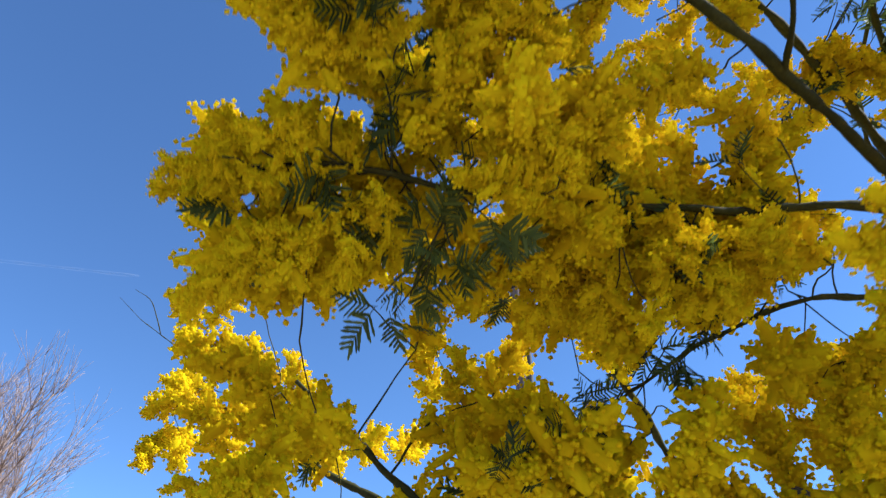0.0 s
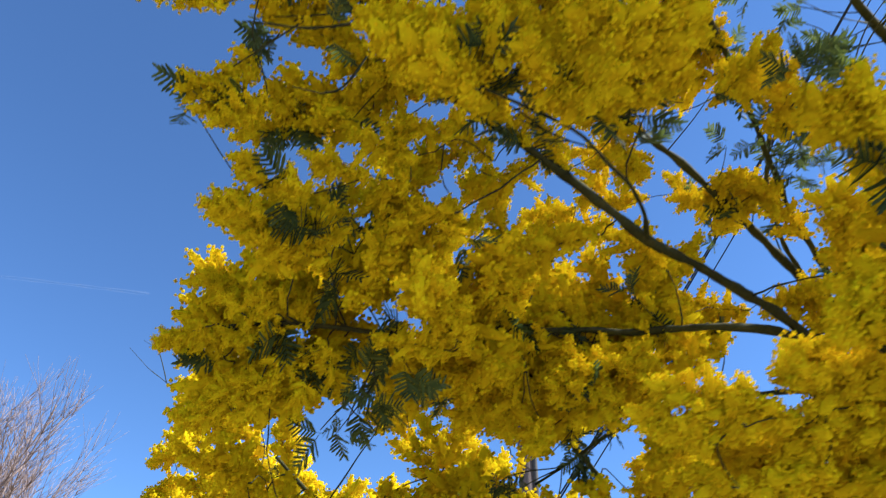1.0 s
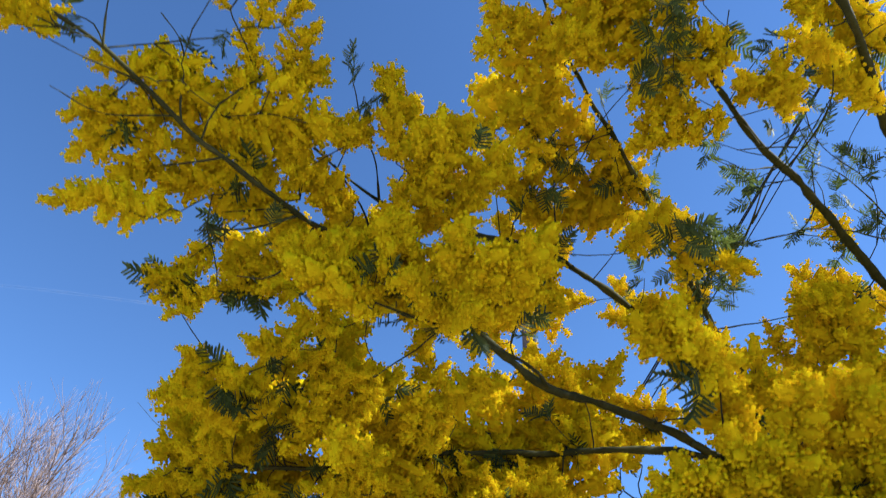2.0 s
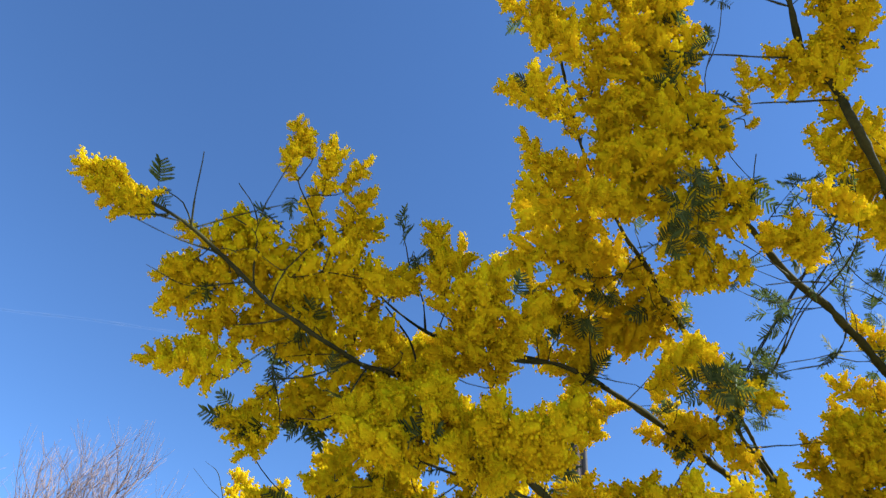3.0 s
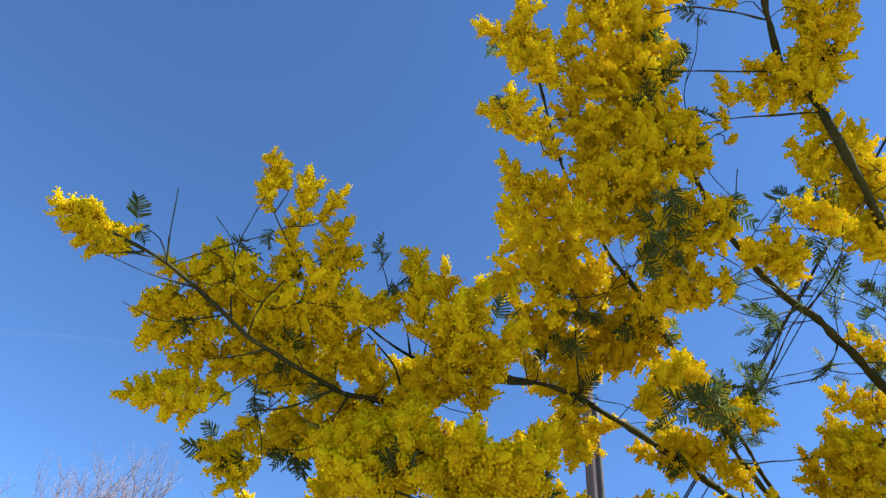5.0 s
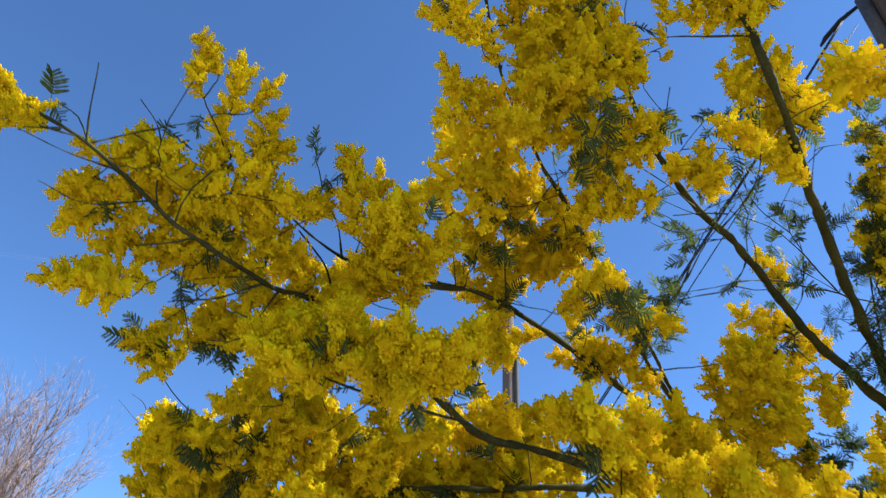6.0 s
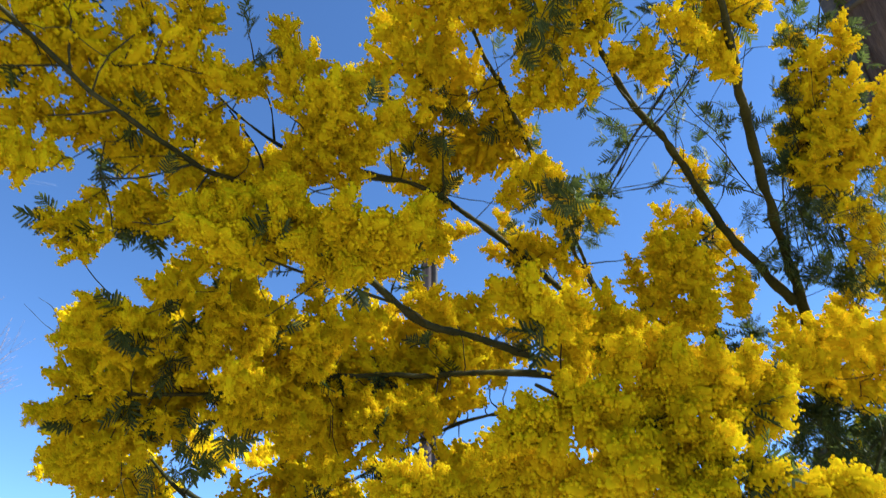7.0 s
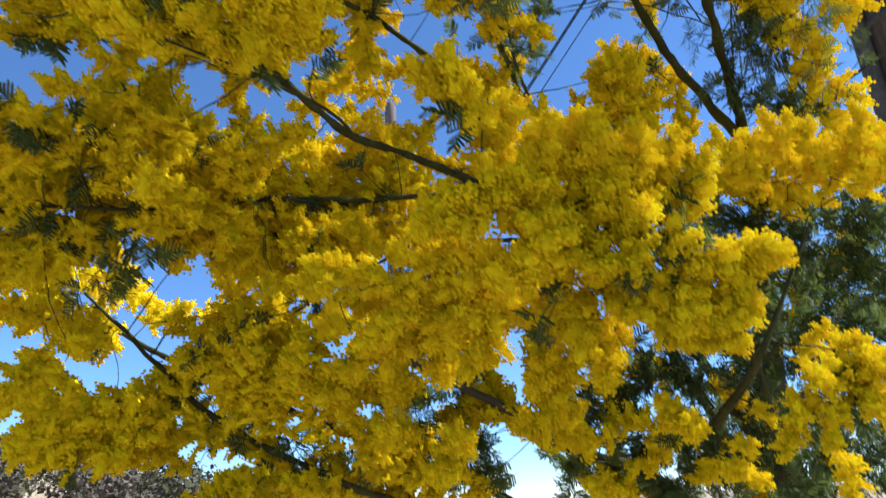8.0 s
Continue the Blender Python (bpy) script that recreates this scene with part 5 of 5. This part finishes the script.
blooms(limb_h, [(1.11, 0.88, 1.8, 0.038), (1.14, 0.84, 1.76, 0.036), (1.22, 0.79, 1.71, 0.03), (1.3, 0.86, 1.79, 0.03), (1.19, 0.8, 1.66, 0.025), (1.32, 0.62, 1.65, 0.04), (1.38, 0.57, 1.84, 0.045), (1.43, 0.82, 1.93, 0.04)])

# ---- utility poles ----
def pole(name, x, y, top, radius, label, mat, pointed):
    ob = tagged(new(name), label, "utility pole")
    ob.location = (x, y, -0.3)
    b = Build()
    pts = [Vector((0, 0, k * (top + 0.3) / 24)) for k in range(25)]
    rad = [radius * (1.12 - 0.24 * k / 24) for k in range(25)]
    if pointed:
        pts.append(pts[-1] + Vector((0, 0, radius * 1.1)))
        rad.append(radius * 0.25)
    b.tube(pts, rad, 20, 0, 0.04)
    child("shaft", b.mesh("shaft", [mat]), ob)
    return ob


far_pole = pole("utility_pole", 0.06, 11.3, 9.4, 0.13, "weathered wooden utility pole with a pointed top", POLE_GREY, True)
near_pole = pole("utility_pole", 2.95, 1.97, 7.5, 0.15, "dark brown wooden utility pole with a grey conduit pipe", POLE_WOOD, False)
cb = Build()
cb.tube([Vector((0, 0, k * 0.3)) for k in range(22)], [0.042] * 22, 12)
conduit = child("conduit", cb.mesh("conduit", [STEEL]), near_pole, "grey steel conduit pipe")
conduit.location = (-0.17, 0.06, 0)
for zz in (1.2, 2.6, 4.0, 5.2):
    sb = Build()
    sb.tube([Vector((0, 0, 0)), Vector((0, 0, 0.04))], [0.165, 0.165], 20)
    strap = child("strap", sb.mesh("strap", [STEEL]), near_pole, "steel strap")
    strap.location = (0, 0, zz)

pipe = Build()
pipe.tube([Vector((0, 0, k * 0.4)) for k in range(24)], [0.055] * 24, 10)
far_conduit = child("conduit", pipe.mesh("conduit", [STEEL]), far_pole, "pale steel conduit pipe")
far_conduit.location = (0.15, -0.04, 0)

# ---- cable bundle that slants down from the near pole ----
drop = tagged(new("service_cable"), "black cable bundle slanting down from the wooden pole to the ground", "cable")
drop.location = (2.75, 2.16, 6.05)
CABLE = rough_material("cable_sheath", (0.012, 0.012, 0.013), (0.03, 0.03, 0.032), 8, 90, 0.6, 0.0005)
for side, lift, radius in ((0.0, 0.0, 0.0048), (0.02, 0.02, 0.0048), (0.05, -0.1, 0.0036)):
    kb = Build()
    run = [Vector((-4.9 * t + side, 2.57 * t + side * 0.5, -6.08 * t + lift * (1 - t) - 0.18 * math.sin(math.pi * t))) for t in (k / 30 for k in range(31))]
    kb.tube(run, [radius] * 31, 8)
    child("cable", kb.mesh("cable", [CABLE]), drop)
clamp = Build()
clamp.tube([Vector((-0.2, 0.1, -0.22)), Vector((-0.16, 0.08, -0.16)), Vector((-0.05, 0.03, -0.05)), Vector((0.12, -0.1, 0.02))], [0.008, 0.018, 0.016, 0.01], 10, 0, 0.2)
child("clamp", clamp.mesh("clamp", [CABLE]), drop, "small black cable clamp")

# ---- bare tree far off ----
bare = tagged(new("bare_tree"), "leafless tree with fine reddish-grey upright twigs", "tree")
bare.location = (-11.9, 13.0, 0)
bare.scale = (1.06, 1.06, 1.05)
bt = Build()
br = random.Random(5)


def grow(b, p, way, long, rad, depth):
    n = 4
    pts, q, w = [p], p, way
    for _ in range(n):
        w = (w + rand_dir(br) * 0.1 + Vector((0, 0, 0.06))).normalized()
        q = q + w * long / n
        pts.append(q)
    b.tube(pts, [rad * (1 - 0.45 * k / n) for k in range(n + 1)], 5 if depth > 2 else 3)
    if depth == 0:
        return
    for k in range(4 if depth > 1 else 5):
        at = pts[br.randrange(2, n + 1)]
        grow(b, at, (w + rand_dir(br) * 0.55).normalized(), long * br.uniform(0.6, 0.8), rad * 0.5, depth - 1)


trunk_b = Build()
trunk_b.tube([Vector((0, 0, k * 0.5)) for k in range(6)], [0.16 - 0.012 * k for k in range(6)], 10, 0, 0.2)
child("trunk", trunk_b.mesh("trunk", [BARE_BARK]), bare)
for k in range(7):
    a = 2 * math.pi * k / 7
    grow(bt, Vector((0, 0, 1.9 + 0.09 * k)), Vector((0.55 * math.cos(a), 0.55 * math.sin(a), 1)).normalized(), 2.5, 0.07, 4)
tagged(child("crown", bt.mesh("crown", [BARE_BARK]), bare, "fine leafless twigs"), kind="stuff")

# ---- vapour trail, thin and high ----
m, nt, out = material("vapour")
TRAIL = m
tr_d = node(nt, "ShaderNodeBsdfDiffuse", Color=(0.9, 0.9, 0.92, 1))
tr_t = nt.nodes.new("ShaderNodeBsdfTransparent")
wisps = ramp(nt, noise_out(nt, 0.012, 5.0, 0.7), ((0.35, (0.01, 0.01, 0.01)), (0.75, (0.06, 0.06, 0.06))))
tr_m = nt.nodes.new("ShaderNodeMixShader")
nt.links.new(wisps, tr_m.inputs[0])
nt.links.new(tr_t.outputs[0], tr_m.inputs[1])
nt.links.new(tr_d.outputs[0], tr_m.inputs[2])
nt.links.new(tr_m.outputs[0], out.inputs[0])
vb = Build()
vl = spline(((-3400, 1950, 1750), (-2700, 2120, 1725), (-2300, 2190, 1705), (-1660, 2320, 1655)), 60)
vb.tube(vl, [7 + 3 * noise.noise(p * 0.01) for p in vl], 6)
tagged(new("vapour_trail", vb.mesh("vapour_trail", [TRAIL])), "faint thin white vapour trail in the sky", "sky", kind="structure")

# ---- ground and the wooded rise behind ----
gb = Build()
N = 60
span = [-1500 + 3000 * (k / N) for k in range(N + 1)]
span = [math.copysign(abs(s / 1500) ** 2.2 * 1500, s) for s in span]


def ground_z(x, y):
    far = max(0.0, math.hypot(x, y - 5) - 45)
    side = min(1.0, max(0.0, (-0.12 - math.atan2(x, max(y, 1e-3))) / 0.35)) if y > 0 else 0.0
    steep = min(1.0, max(0.0, (-0.4 - math.atan2(x, max(y, 1e-3))) / 0.15)) if y > 0 else 0.0
    rise = side * min(18, far * 0.13) + steep * min(12, far * 0.1)
    return rise * (0.75 + 0.5 * noise.noise(Vector((x, y, 0)) * 0.006)) + 0.04 * noise.noise(Vector((x, y, 0)) * 0.5)


gb.add([(x, y, ground_z(x, y)) for y in span for x in span],
       [(r * (N + 1) + c, r * (N + 1) + c + 1, (r + 1) * (N + 1) + c + 1, (r + 1) * (N + 1) + c) for r in range(N) for c in range(N)])
ground = tagged(new("ground", gb.mesh("ground", [SOIL])), "dry grassy ground rising to a wooded slope", "ground", kind="structure")

wr = random.Random(9)
for which, mat, label in ((0, WOODS, "distant grey-green evergreen trees on the slope"), (1, WOODS_BROWN, "distant brown leafless woodland on the slope")):
    wb = Build()
    for _ in range(170):
        a, d = wr.uniform(-1.3, -0.2), wr.uniform(55, 130)
        x, y = d * math.sin(a), d * math.cos(a)
        h, w = wr.uniform(3.0, 6.5), wr.uniform(1.4, 2.6)
        z0 = ground_z(x, y)
        for _ in range(150):
            c = rand_dir(wr) * wr.random() ** 0.4
            p = Vector((x + c.x * w, y + c.y * w, z0 + h * 0.58 + c.z * h * 0.45))
            n1, n2 = rand_dir(wr), rand_dir(wr)
            s = wr.uniform(0.14, 0.34)
            wb.add([p + n1 * s, p + n2 * s, p - n1 * s * 0.8, p - n2 * s * 0.9], [(0, 1, 2, 3)])
    tagged(new("woodland", wb.mesh("woodland", [mat], False)), label, "woodland", kind="stuff")
